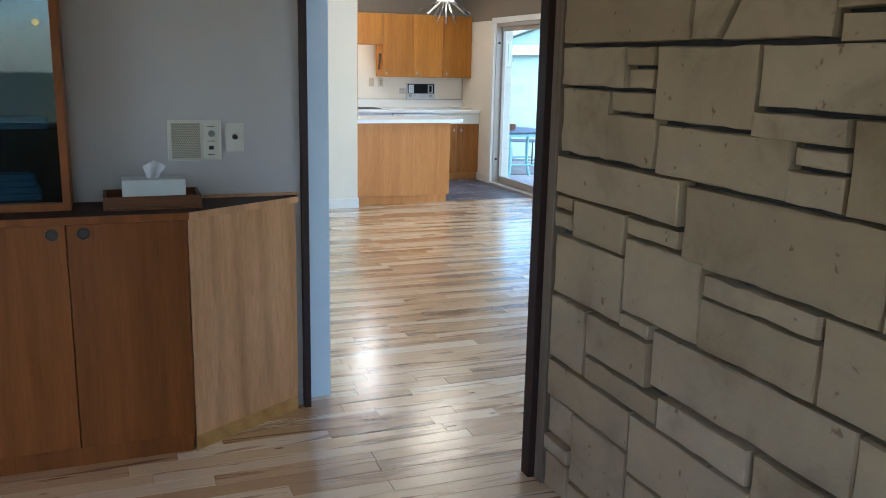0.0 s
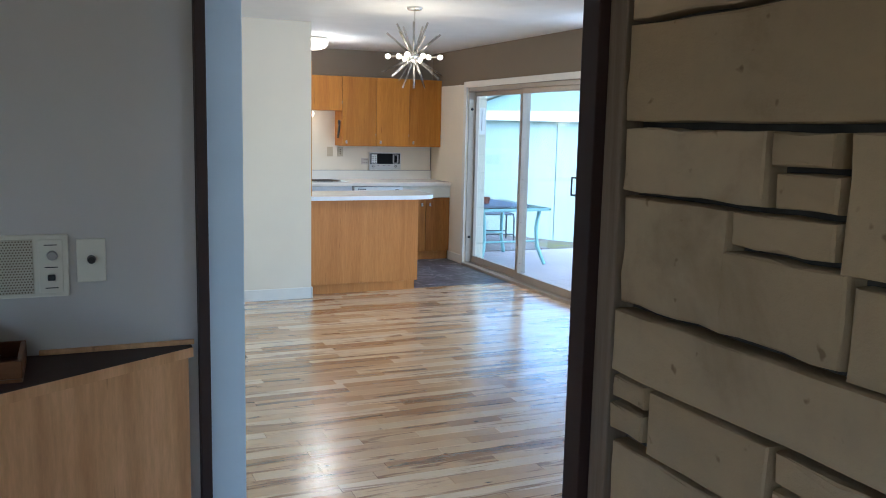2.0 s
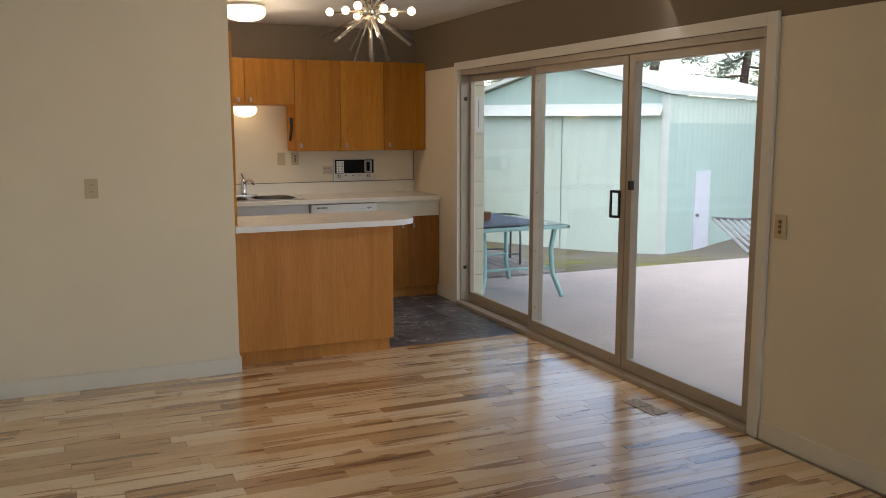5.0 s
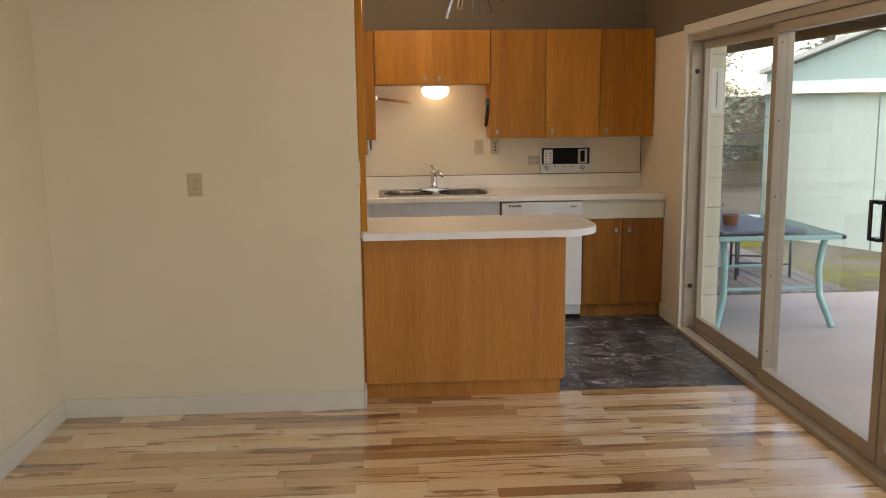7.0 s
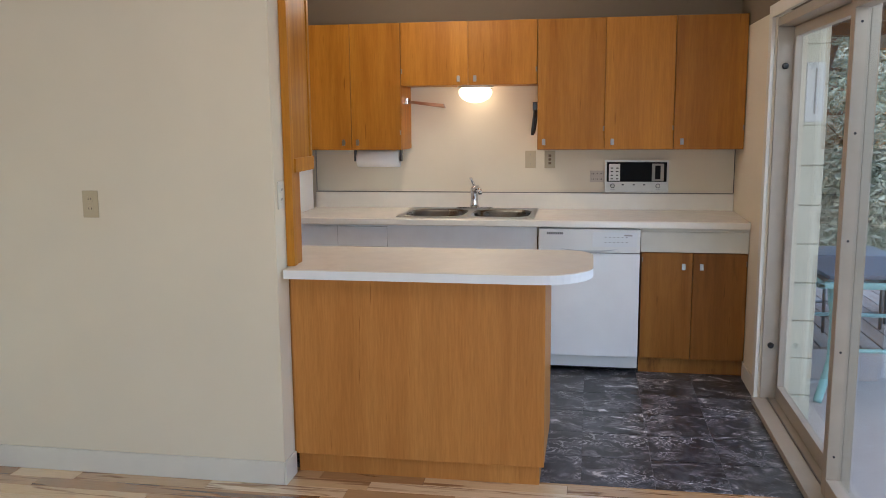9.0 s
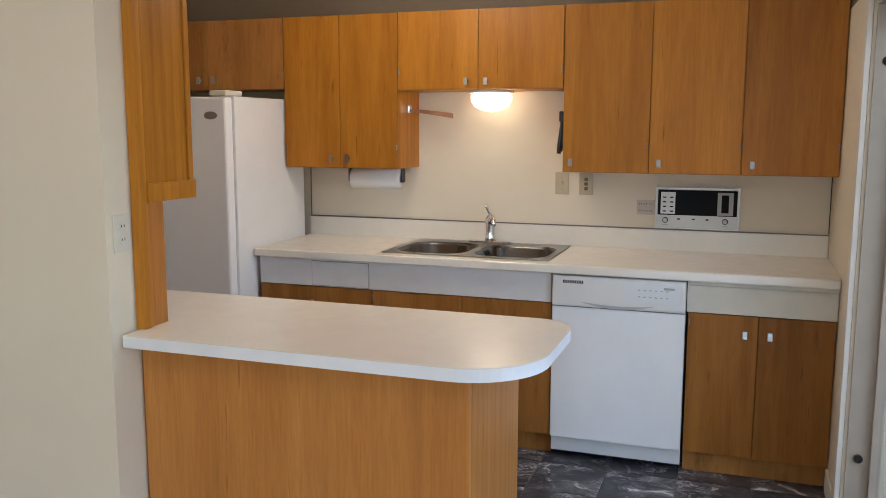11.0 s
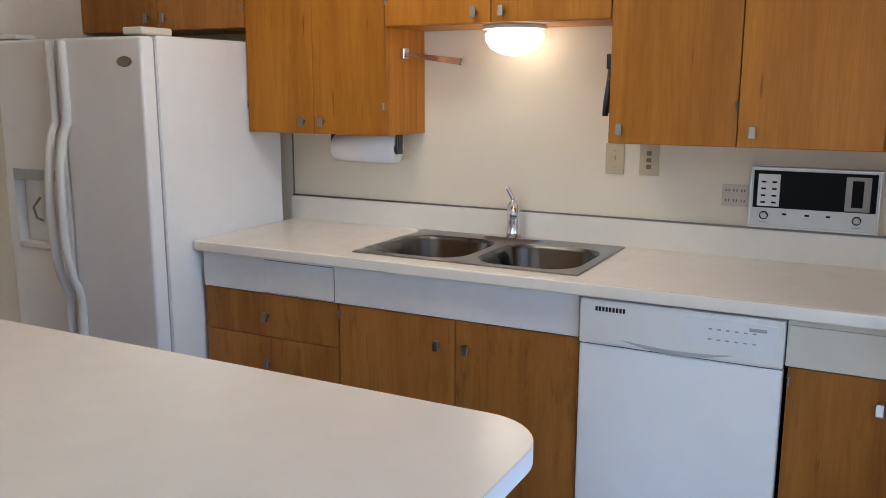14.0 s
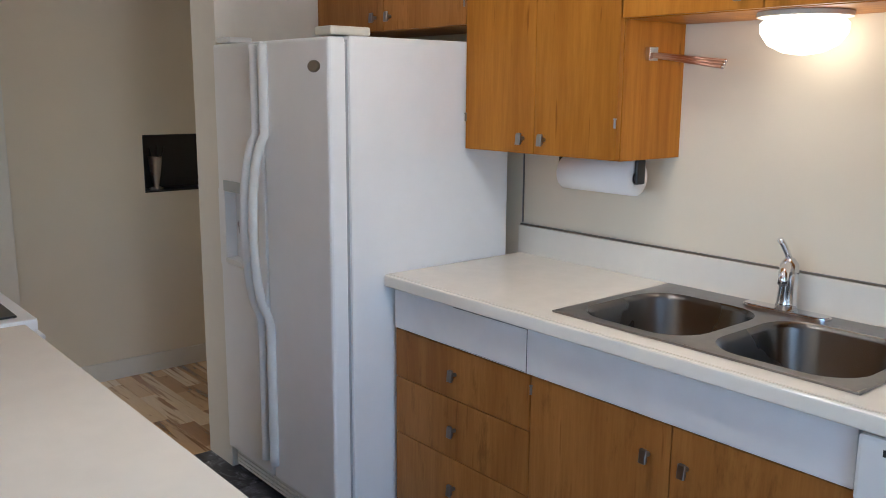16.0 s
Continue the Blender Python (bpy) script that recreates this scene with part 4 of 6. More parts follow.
def rim():
    """Flat steel flange with two rounded openings, out of strips and corner fillets."""
    bm = bmesh.new()
    n = 28
    for (x0, x1), (ox0, ox1) in zip(BX, ((SX0, 3.13), (3.13, SX1))):
        inner = rounded(x0 - 0.006, x1 + 0.006, BY0 - 0.006, BY1 + 0.006, 0.108)
        cx, cy = (x0 + x1) / 2, (BY0 + BY1) / 2
        outer = []
        for x, y in inner:
            dx, dy = x - cx, y - cy
            k = min((ox1 - cx if dx > 0 else cx - ox0) / max(abs(dx), 1e-6), (SY1 - cy if dy > 0 else cy - SY0) / max(abs(dy), 1e-6))
            outer.append((cx + dx * k, cy + dy * k))
        a = [bm.verts.new((x, y, rz1)) for x, y in inner]
        b = [bm.verts.new((x, y, rz1)) for x, y in outer]
        ring_faces(bm, a, b)
    bmesh.ops.recalc_face_normals(bm, faces=bm.faces[:])
    for f in bm.faces:
        if f.normal.z < 0:
            f.normal_flip()
    return bm


part("flange", rim(), STEEL, sink)
part("edge", joined(box(SX0 - 0.004, SX1 + 0.004, SY0 - 0.004, SY0 + 0.001, rz0, rz1, 0.001), box(SX0 - 0.004, SX1 + 0.004, SY1 - 0.001, SY1 + 0.004, rz0, rz1, 0.001),
                    box(SX0 - 0.004, SX0 + 0.001, SY0, SY1, rz0, rz1, 0.001), box(SX1 - 0.001, SX1 + 0.004, SY0, SY1, rz0, rz1, 0.001)), STEEL, sink)
for x0, x1 in BX:
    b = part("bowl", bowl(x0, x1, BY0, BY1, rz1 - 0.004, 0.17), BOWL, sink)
    part("drain", lathe([(0, 0), (0.02, 0.001), (0.038, 0.004), (0.042, 0.001)], ((x0 + x1) / 2, (BY0 + BY1) / 2, CZ - 0.172), 20), CHROME, b)

FX, FY = 3.128, SY1 - 0.05
faucet = thing("faucet", (FX, FY, CZ + 0.006), "chrome single-lever kitchen faucet on the sink", "faucet")
part("base_plate", prism(rounded(FX - 0.125, FX + 0.125, FY - 0.026, FY + 0.026, 0.025), CZ + 0.007, CZ + 0.016, 0.004), CHROME, faucet)
part("body", smooth_faces(lathe([(0, 0), (0.030, 0), (0.027, 0.02), (0.024, 0.06), (0.027, 0.10), (0.025, 0.125), (0.014, 0.142), (0, 0.146)], (FX, FY, CZ + 0.014), 20)), CHROME, faucet)
part("spout", smooth_faces(tube([(FX, FY, CZ + 0.09), (FX + 0.01, FY - 0.03, CZ + 0.135), (FX + 0.03, FY - 0.075, CZ + 0.152), (FX + 0.05, FY - 0.12, CZ + 0.142), (FX + 0.058, FY - 0.14, CZ + 0.115)], 0.0125, 12)), CHROME, faucet)
part("lever", smooth_faces(tube([(FX, FY, CZ + 0.15), (FX - 0.006, FY - 0.004, CZ + 0.17), (FX - 0.016, FY - 0.012, CZ + 0.195), (FX - 0.024, FY - 0.018, CZ + 0.208)], 0.0085, 10)), CHROME, faucet)

# dishwasher
dw = thing("dishwasher", (3.875, 11.1, 0), "white built-in dishwasher with a curved handle recess", "dishwasher")
DX0, DX1, DYF = 3.582, 4.168, CY - 0.022
part("tub", box(DX0 + 0.004, DX1 - 0.004, CY + 0.03, YN - 0.05, 0.02, 0.868), DARK_GAP, dw)
part("door", box(DX0, DX1, DYF, CY + 0.028, 0.105, 0.725, 0.006), APPLIANCE, dw)
panel = part("control_panel", box(DX0, DX1, DYF - 0.008, CY + 0.028, 0.728, 0.868, 0.008), HANDLE_WHITE, dw)
bow = [(DX0 + 0.13 + 0.33 * k / 14, math.sin(math.pi * k / 14)) for k in range(15)]
lens = [(x, 0.752 - 0.010 * h) for x, h in bow] + [(x, 0.7515 - 0.024 * h) for x, h in bow[-2:0:-1]]
# no hollow: a thin raised lens whose grey paints the recess's shade
part("recess_shade", moved(prism(lens, 0.0, 0.003, 0.001), Matrix.Translation((0, DYF - 0.0078, 0)) @ pose(0, 0, 0, 90)), plain("handle_shade", (0.42, 0.43, 0.45), 0.35, var=0.02), panel, "raised grey crescent, coloured as the shaded handle recess")
part("seam", box(DX0 + 0.002, DX1 - 0.002, DYF + 0.004, DYF + 0.02, 0.724, 0.729), DARK_GAP, dw)
for k in range(9):
    part("vent_slot", box(DX0 + 0.05 + k * 0.0105, DX0 + 0.057 + k * 0.0105, DYF - 0.0095, DYF - 0.007, 0.834, 0.848), BLACK, panel)
part("badge_plate", box(4.075, 4.122, DYF - 0.0105, DYF - 0.007, 0.828, 0.838, 0.002), STEEL, panel)
part("keypad", box(3.895, 4.15, DYF - 0.0095, DYF - 0.007, 0.765, 0.85, 0.001), plain("keypad_film", (0.72, 0.735, 0.745), 0.3, var=0.01), panel)
for r in range(2):
    for k in range(6):
        part("key", box(3.965 + k * 0.024, 3.975 + k * 0.024, DYF - 0.0105, DYF - 0.009, 0.79 + r * 0.03, 0.794 + r * 0.03), STEEL, panel)
part("kick_plate", box(DX0, DX1, CY + 0.01, CY + 0.03, 0.03, 0.10, 0.003), HANDLE_WHITE, dw)

# peninsula
PZ = 0.912
pen = thing("peninsula", (3.2, 9.45, 0), "birch veneered kitchen peninsula with a plain back panel", "peninsula")
PX0, PX1, PY0, PY1 = WX + 0.012, 3.708, 9.165, 9.705
part("back_panel", box(PX0, PX1, PY0, PY0 + 0.02, 0.09, 0.872, 0.002), PEN_WOOD, pen)
part("end_panel", box(PX1 - 0.02, PX1, PY0 + 0.0205, PY1, 0.09, 0.872, 0.002), PEN_WOOD, pen)
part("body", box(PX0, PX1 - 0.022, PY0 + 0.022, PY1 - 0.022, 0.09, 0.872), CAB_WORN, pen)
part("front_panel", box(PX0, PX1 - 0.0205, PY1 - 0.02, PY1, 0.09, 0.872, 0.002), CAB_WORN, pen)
part("plinth", box(PX0, PX1 - 0.02, PY0 + 0.03, PY1 - 0.05, 0, 0.0895), PEN_WOOD, pen)


def pen_outline():
    x0, x1, y0, y1, r, r2 = WX + 0.0125, 3.895, 9.078, 9.722, 0.225, 0.125
    pts = [(1.938, y1), (1.938, WY1 + 0.002), (x0, WY1 + 0.002), (x0, y0)]
    for k in range(13):
        t = radians(-90 + 90 * k / 12)
        pts.append((x1 - r + r * math.cos(t), y0 + r + r * math.sin(t)))
    for k in range(11):
        t = radians(90 * k / 10)
        pts.append((x1 - r2 + r2 * math.cos(t), y1 - r2 + r2 * math.sin(t)))
    return pts


pen_top = thing("worktop", (3.3, 9.4, 0.8735), "cream laminate peninsula top with rounded corners", "counter")
part("top", prism(pen_outline(), PZ - 0.0035, PZ, 0.0015), COUNTER, pen_top)
part("edge_band", prism([(x, y) for x, y in pen_outline()], 0.8735, PZ - 0.004), APRON, pen_top, "white laminate edge band")
solid("base_cabinet", box(1.942, WX + 0.010, WY1 + 0.002, 9.70, 0.09, 0.872, 0.002), CAB_WORN, "birch base cabinet beside the range", "cabinet")

# hanging cabinet and post at the end of the partition
hang = thing("wall_cabinet", (2.4, 9.3, 1.29), "birch cabinet hanging over the peninsula end", "cabinet", "wall cabinets")
part("body", box(1.35, 2.655, WY1 + 0.001, 9.395, 1.334, 2.10, 0.002), CAB, hang)
part("end_panel", box(2.6555, 2.666, 9.191, 9.40, 1.334, 2.10, 0.001), CAB, hang)
part("stile", box(2.6365, 2.670, 9.155, 9.190, PZ + 0.0005, 2.10, 0.002), CAB, hang, "birch edge post down to the counter")
part("door", box(2.0, 2.672, 9.4035, 9.425, 1.345, 2.098, 0.002), CAB, hang)
part("door", box(1.352, 1.997, 9.4035, 9.425, 1.345, 2.098, 0.002), CAB, hang)
part("underside", box(1.35, 2.655, 9.18, 9.395, 1.300, 1.3335, 0.002), CAB, hang)
part("lip", box(2.6665, 2.677, 9.1905, 9.43, 1.300, 1.358, 0.002), CAB, hang, "birch band along the cabinet bottom")
part("post", box(WX + 0.012, 2.662, 9.1905, 9.275, PZ + 0.0005, 1.2995, 0.002), PEN_WOOD, hang, "paler birch post standing on the counter")

structure("trim_wall_panel", box(XE - 0.0045, XE - 0.0005, YN - 0.005, YN - 0.0008, 1.027, 1.311), DARK_GAP, "dark joint in the corner of the wall panel", "trim")
# grey strip stands in for the shaded wall behind the refrigerator
structure("wall_shade_strip", box(2.022, 2.026, YN - 0.006, YN - 0.0008, 1.027, 1.311), STEEL, "thin grey strip for the shaded wall beside the refrigerator", "trim")

# range
rng = thing("range", (1.55, 9.45, 0), "white range with a black glass cooktop", "stove")
part("body", box(1.175, 1.925, WY1 + 0.02, 9.74, 0.02, 0.885, 0.005), APPLIANCE, rng)
part("cooktop_frame", box(1.17, 1.93, WY1 + 0.02, 9.755, 0.886, 0.92, 0.006), APPLIANCE, rng)
part("cooktop", box(1.21, 1.89, WY1 + 0.06, 9.715, 0.9205, 0.926, 0.002), BLACK, rng, "black ceramic glass")
part("oven_handle", tube([(1.25, 9.742, 0.84), (1.26, 9.78, 0.845), (1.85, 9.78, 0.845), (1.86, 9.742, 0.84)], 0.011), HANDLE_WHITE, rng)

# refrigerator
fr = thing("refrigerator", (1.6, 11.0, 0), "white side-by-side refrigerator with ice dispenser", "refrigerator")
RX0, RX1, RYF, RZ = 1.237, 2.026, 10.60, 1.674
SPLIT = 1.603
part("body", box(RX0 + 0.004, RX1, RYF + 0.075, 11.36, 0.03, RZ, 0.006), APPLIANCE, fr)
part("door", box(SPLIT + 0.004, RX1 - 0.002, RYF, RYF + 0.065, 0.10, RZ - 0.004, 0.016, 4), APPLIANCE, fr)
part("gasket", box(RX0 + 0.012, RX1 - 0.012, RYF + 0.062, RYF + 0.078, 0.11, RZ - 0.012), plain("grey_gasket", (0.35, 0.36, 0.37), 0.6), fr)
part("door", joined(box(RX0, SPLIT - 0.004, RYF, RYF + 0.065, 0.10, 0.86, 0.012, 3), box(RX0, SPLIT - 0.004, RYF, RYF + 0.065, 1.13, RZ - 0.004, 0.012, 3),
                    box(RX0, RX0 + 0.05, RYF, RYF + 0.065, 0.85, 1.14), box(SPLIT - 0.055, SPLIT - 0.004, RYF, RYF + 0.065, 0.85, 1.14)), APPLIANCE, fr)
disp = part("dispenser", box(RX0 + 0.05, SPLIT - 0.055, RYF + 0.045, RYF + 0.06, 0.85, 1.14), HANDLE_WHITE, fr, "recessed ice and water dispenser")
part("dispenser_shelf", box(RX0 + 0.052, SPLIT - 0.0552, RYF - 0.006, RYF + 0.045, 0.862, 0.88, 0.004), HANDLE_WHITE, disp)
part("dispenser_panel", box(RX0 + 0.05, SPLIT - 0.055, RYF - 0.003, RYF + 0.002, 1.135, 1.175, 0.001), plain("grey_panel", (0.42, 0.46, 0.47), 0.4), disp)
part("paddle", tube([(RX0 + 0.15, RYF + 0.035, 1.06), (RX0 + 0.13, RYF + 0.015, 1.02), (RX0 + 0.15, RYF + 0.012, 0.98), (RX0 + 0.175, RYF + 0.02, 0.97)], 0.005, 8), STEEL, disp)


def bow_handle(x, lean):
    pts = []
    for k in range(41):
        t = k / 40
        z = 0.16 + t * 1.50
        bulge = max(0.0, math.sin(math.pi * min(max((z - 0.72) / 0.62, 0), 1))) ** 0.45
        pts.append((x + lean * 0.006, RYF - 0.012 - 0.055 * bulge, z))
    return smooth_faces(tube(pts, 0.017, 10, 0.75))


part("handle", bow_handle(SPLIT - 0.026, -1), HANDLE_WHITE, fr, "long bowed white handle")
part("handle", bow_handle(SPLIT + 0.026, 1), HANDLE_WHITE, fr, "long bowed white handle")
part("hinge_cover", box(RX1 - 0.10, RX1 - 0.006, RYF + 0.012, RYF + 0.16, RZ + 0.001, RZ + 0.028, 0.008, 3), IVORY, fr, "ivory hinge cover")
part("hinge_cover", box(RX0 + 0.01, RX0 + 0.12, RYF + 0.01, RYF + 0.10, RZ + 0.001, RZ + 0.02, 0.006, 3), HANDLE_WHITE, fr)
part("badge_plate", moved(lathe([(0, 0.004), (0.03, 0.004), (0.038, 0)], (0, 0, 0), 24), Matrix.Translation((1.94, RYF, 1.582)) @ pose(0, 0, 0, 90) @ Matrix.Diagonal((1, 0.5, 1, 1))), STEEL, fr, "oval grey badge")
part("grille", joined(*[box(RX0 + 0.01, RX1 - 0.01, RYF + 0.03, RYF + 0.07, 0.02 + 0.016 * k, 0.031 + 0.016 * k, 0.002) for k in range(5)]), HANDLE_WHITE, fr)

# ---- lights ----
BULB = glow("lit_bulb", (1.0, 0.78, 0.5), 5.0)
DOME = glow("lit_dome", (1.0, 0.80, 0.54), 1.15)
CLEAR_ROD = glass_material("acrylic_rod", (0.72, 0.70, 0.66), 2.3)
NICKEL = plain("nickel", (0.68, 0.66, 0.62), 0.22, 1.0, relief=0)

sinklamp = thing("sink_light", (3.12, 11.3, 1.711), "lit white glass dome lamp under the cabinet", "lamp")
part("plate", lathe([(0, 0), (0.115, 0), (0.115, -0.012), (0, -0.012)], (3.145, 11.295, 1.711), 32), IVORY, sinklamp)
part("shade", smooth_faces(lathe([(0.09, -0.0125), (0.106, -0.028), (0.104, -0.052), (0.085, -0.08), (0.047, -0.099), (0, -0.106)], (3.145, 11.295, 1.711), 32)), DOME, sinklamp, "glowing white glass shade").visible_shadow = False
point_lamp("sink_bulb", (3.145, 11.295, 1.66), 0.31, WARM, 0.05)

klight = thing("ceiling_light", (2.985, 10.33, ZC), "lit white glass ceiling lamp in the kitchen", "lamp")
part("plate", lathe([(0, 0), (0.15, 0), (0.15, -0.02), (0, -0.02)], (2.985, 10.33, ZC), 32), IVORY, klight)
part("shade", smooth_faces(lathe([(0.14, -0.0205), (0.155, -0.04), (0.15, -0.075), (0.12, -0.105), (0.06, -0.122), (0, -0.126)], (2.985, 10.33, ZC), 32)), DOME, klight, "glowing white glass shade").visible_shadow = False
point_lamp("ceiling_bulb", (2.985, 10.33, ZC - 0.07), 8.5, (1.0, 0.88, 0.70), 0.2)

CHX, CHY, CHZ = 3.065, 7.71, 2.065
chand = thing("chandelier", (CHX, CHY, ZC), "starburst chandelier with clear rods and lit bulbs", "chandelier")
part("canopy", smooth_faces(lathe([(0, 0), (0.06, 0), (0.06, -0.012), (0.045, -0.022), (0.008, -0.026), (0, -0.026)], (CHX, CHY, ZC), 28)), NICKEL, chand)
part("stem", rod((CHX, CHY, CHZ), (CHX, CHY, ZC - 0.02), 0.006), NICKEL, chand)
hub = bmesh.new()
bmesh.ops.create_icosphere(hub, subdivisions=3, radius=0.042)
part("hub", smooth_faces(moved(hub, Matrix.Translation((CHX, CHY, CHZ)))), NICKEL, chand)
rng_c = random.Random(4)
for level, count, length in ((64, 5, 0.27), (34, 7, 0.265), (-32, 7, 0.265), (-68, 4, 0.245)):
    for k in range(count):
        az = radians(360 * k / count + level * 1.7 + rng_c.uniform(-8, 8))
        el = radians(level + rng_c.uniform(-7, 7))
        d = Vector((math.cos(az) * math.cos(el), math.sin(az) * math.cos(el), math.sin(el)))
        p0 = Vector((CHX, CHY, CHZ))
        r = part("rod", rod(p0 + d * 0.04, p0 + d * length, 0.0075, 10), CLEAR_ROD, chand)
        r.visible_shadow = False
for k in range(8):
    az = radians(45 * k + 10)
    d = Vector((math.cos(az), math.sin(az), rng_c.uniform(-0.06, 0.06))).normalized()
    p0 = Vector((CHX, CHY, CHZ))
    far = 0.20 if k % 2 else 0.13
    arm = part("arm", rod(p0 + d * 0.04, p0 + d * (far - 0.02), 0.007, 10), NICKEL, chand)
    b = bmesh.new()
    bmesh.ops.create_icosphere(b, subdivisions=2, radius=0.019)
    part("bulb", smooth_faces(moved(b, Matrix.Translation(p0 + d * far))), BULB, arm).visible_shadow = False
point_lamp("chandelier_bulbs", (CHX, CHY, CHZ - 0.06), 1.5, WARM, 0.26)

# ---- foyer things ----
FCY = 3.70
fc = thing("foyer_cabinet", (-0.4, 3.95, 0), "low mahogany veneered cabinet with two round-pulled doors", "cabinet")
part("body", box(-1.4, 0.505, FCY + 0.021, YF - 0.002, 0.03, 0.915), FOYER_WOOD, fc)
for a, b, px in ((-0.62, 0.097, 0.053), (0.101, 0.508, 0.155)):
    d = part("door", box(a, b, FCY, FCY + 0.02, 0.073, 0.915, 0.002), FOYER_WOOD, fc)
    part("round_pull", moved(lathe([(0, 0.001), (0.015, 0.001), (0.018, 0.004), (0.021, 0.004), (0.022, 0)], (0, 0, 0), 24), Matrix.Translation((px, FCY, 0.882)) @ pose(0, 0, 0, 90)), plain("dark_pull", (0.05, 0.035, 0.028), 0.4, 0.3), d, "round recessed dark pull")
part("plinth", box(-1.4, 0.5, FCY + 0.01, FCY + 0.03, 0.0, 0.071), FOYER_WOOD, fc, "dark wooden plinth")
side = [(0.511, FCY), (0.966, 3.985), (0.966, YF - 0.002), (0.511, FCY + 0.04)]
part("side_panel", prism(side, 0.062, 0.918), FOYER_SIDE, fc, "brown angled side panel, lightened as if lit from the living room")
part("side_plinth", prism([(0.511, FCY + 0.004), (0.966, 3.989), (0.966, YF - 0.002), (0.511, FCY + 0.04)], 0.0, 0.06), OAK, fc, "pale wooden plinth")
part("edge", prism([(0.5155, FCY - 0.0135), (0.9785, 3.975), (0.9785, 3.9775), (0.5155, FCY - 0.0115)], 0.9186, 0.9445), FOYER_SIDE, fc, "pale edge strip")
part("front_edge", box(-1.4, 0.515, FCY - 0.016, FCY - 0.0125, 0.9186, 0.9445, 0.001), FOYER_WOOD, fc)
part("top", prism([(-1.4, FCY - 0.012), (0.515, FCY - 0.012), (0.978, 3.977), (0.978, YF - 0.002), (-1.4, YF - 0.002)], 0.9185, 0.945, 0.003), DARK_TRIM, fc, "dark stained top")

part("back_strip", box(0.60, 0.985, YF - 0.016, YF - 0.0025, 0.9455, 0.958, 0.002), FOYER_SIDE, fc, "pale wooden strip along the wall")

gc = thing("display_cabinet", (-0.6, 4.0, 0.946), "tall wooden display cabinet with dark glass doors", "cabinet")
part("upright", box(0.090, 0.119, 3.82, YF - 0.002, 0.946, 2.1, 0.003), FOYER_WOOD, gc)
part("bottom_rail", box(-1.4, 0.0895, 3.82, YF - 0.002, 0.946, 0.975, 0.003), FOYER_WOOD, gc)
# back sheet coloured near black for the unlit cabinet interior
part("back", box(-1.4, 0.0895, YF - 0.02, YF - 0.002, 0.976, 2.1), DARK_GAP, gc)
part("top_rail", box(-1.4, 0.119, 3.82, YF - 0.002, 2.101, 2.14, 0.003), FOYER_WOOD, gc)
part("glass_door", box(-0.7, 0.0895, 3.845, 3.851, 0.976, 2.1), GLASS_DARK, gc, "dark sliding glass door")
part("glass_door", box(-1.4, -0.6, 3.865, 3.871, 0.976, 2.1), GLASS_DARK, gc, "dark sliding glass door")
part("lock", moved(lathe([(0, 0.012), (0.011, 0.012), (0.013, 0)], (0, 0, 0), 18), Matrix.Translation((0.045, 3.845, 1.606)) @ pose(0, 0, 0, 90)), plain("brass", (0.6, 0.42, 0.18), 0.3, 1.0), gc, "small brass lock")

# shelf and blue stacks are added to give the pale shapes in the glass
BLUE_BLOCK = plain("pale_blue_block", (0.42, 0.60, 0.72), 0.9, var=0.06, relief=0.4, fine=300)
part("shelf", box(-1.395, 0.089, 3.90, YF - 0.021, 1.215, 1.233, 0.002), DARK_TRIM, gc, "dark inner shelf")
for x0, x1, z0, h in ((-0.42, 0.055, 1.2335, 0.045), (-0.50, 0.015, 0.976, 0.05), (-0.48, 0.0, 1.0265, 0.045)):
    solid("blue_stack", joined(box(x0, x1, 3.905, YF - 0.024, z0, z0 + h * 0.5, 0.009, 3), box(x0 + 0.006, x1 - 0.004, 3.903, YF - 0.024, z0 + h * 0.5, z0 + h, 0.009, 3)), BLUE_BLOCK, "added pale blue rounded stack in the display cabinet", "cloth", group="folded cloths")

TRAY = veneer("dark_tray_wood", (0.20, 0.085, 0.035), (0.12, 0.048, 0.02), stretch=(0.6, 7, 7))
tray = thing("tray", (0.38, 3.90, 0.9455), "shallow dark wooden tray with raised rim on the cabinet", "tray")
tx0, tx1, ty0, ty1, tz = 0.225, 0.573, 3.775, 3.985, 0.9455
part("base", box(tx0, tx1, ty0, ty1, tz, tz + 0.008), TRAY, tray)
for b in (box(tx0, tx1, ty0, ty0 + 0.012, tz + 0.0085, tz + 0.05, 0.003), box(tx0, tx1, ty1 - 0.012, ty1, tz + 0.0085, tz + 0.05, 0.003),
          box(tx0, tx0 + 0.012, ty0 + 0.0125, ty1 - 0.0125, tz + 0.0085, tz + 0.05, 0.003), box(tx1 - 0.012, tx1, ty0 + 0.0125, ty1 - 0.0125, tz + 0.0085, tz + 0.05, 0.003)):
    part("rim", b, TRAY, tray)
tb = thing("tissue_box", (0.39, 3.90, tz + 0.009), "white tissue box with a tissue pulled up", "tissue box")
part("carton", box(0.293, 0.518, 3.80, 3.92, tz + 0.009, tz + 0.108, 0.003), plain("white_card", (0.62, 0.62, 0.58), 0.7, var=0.05), tb)
rt = random.Random(2)
tis = bmesh.new()
bmesh.ops.create_grid(tis, x_segments=8, y_segments=8, size=0.5)
for v in tis.verts:
    u, w = v.co.x, v.co.y
    v.co = (0.405 + u * 0.055 * (0.5 + (w + 0.5)) + 0.012 * w, 3.857 + 0.018 * math.sin(u * 9) + 0.012 * w, tz + 0.10 + (w + 0.5) * (0.075 - 0.05 * abs(u)) + rt.uniform(-0.003, 0.003))
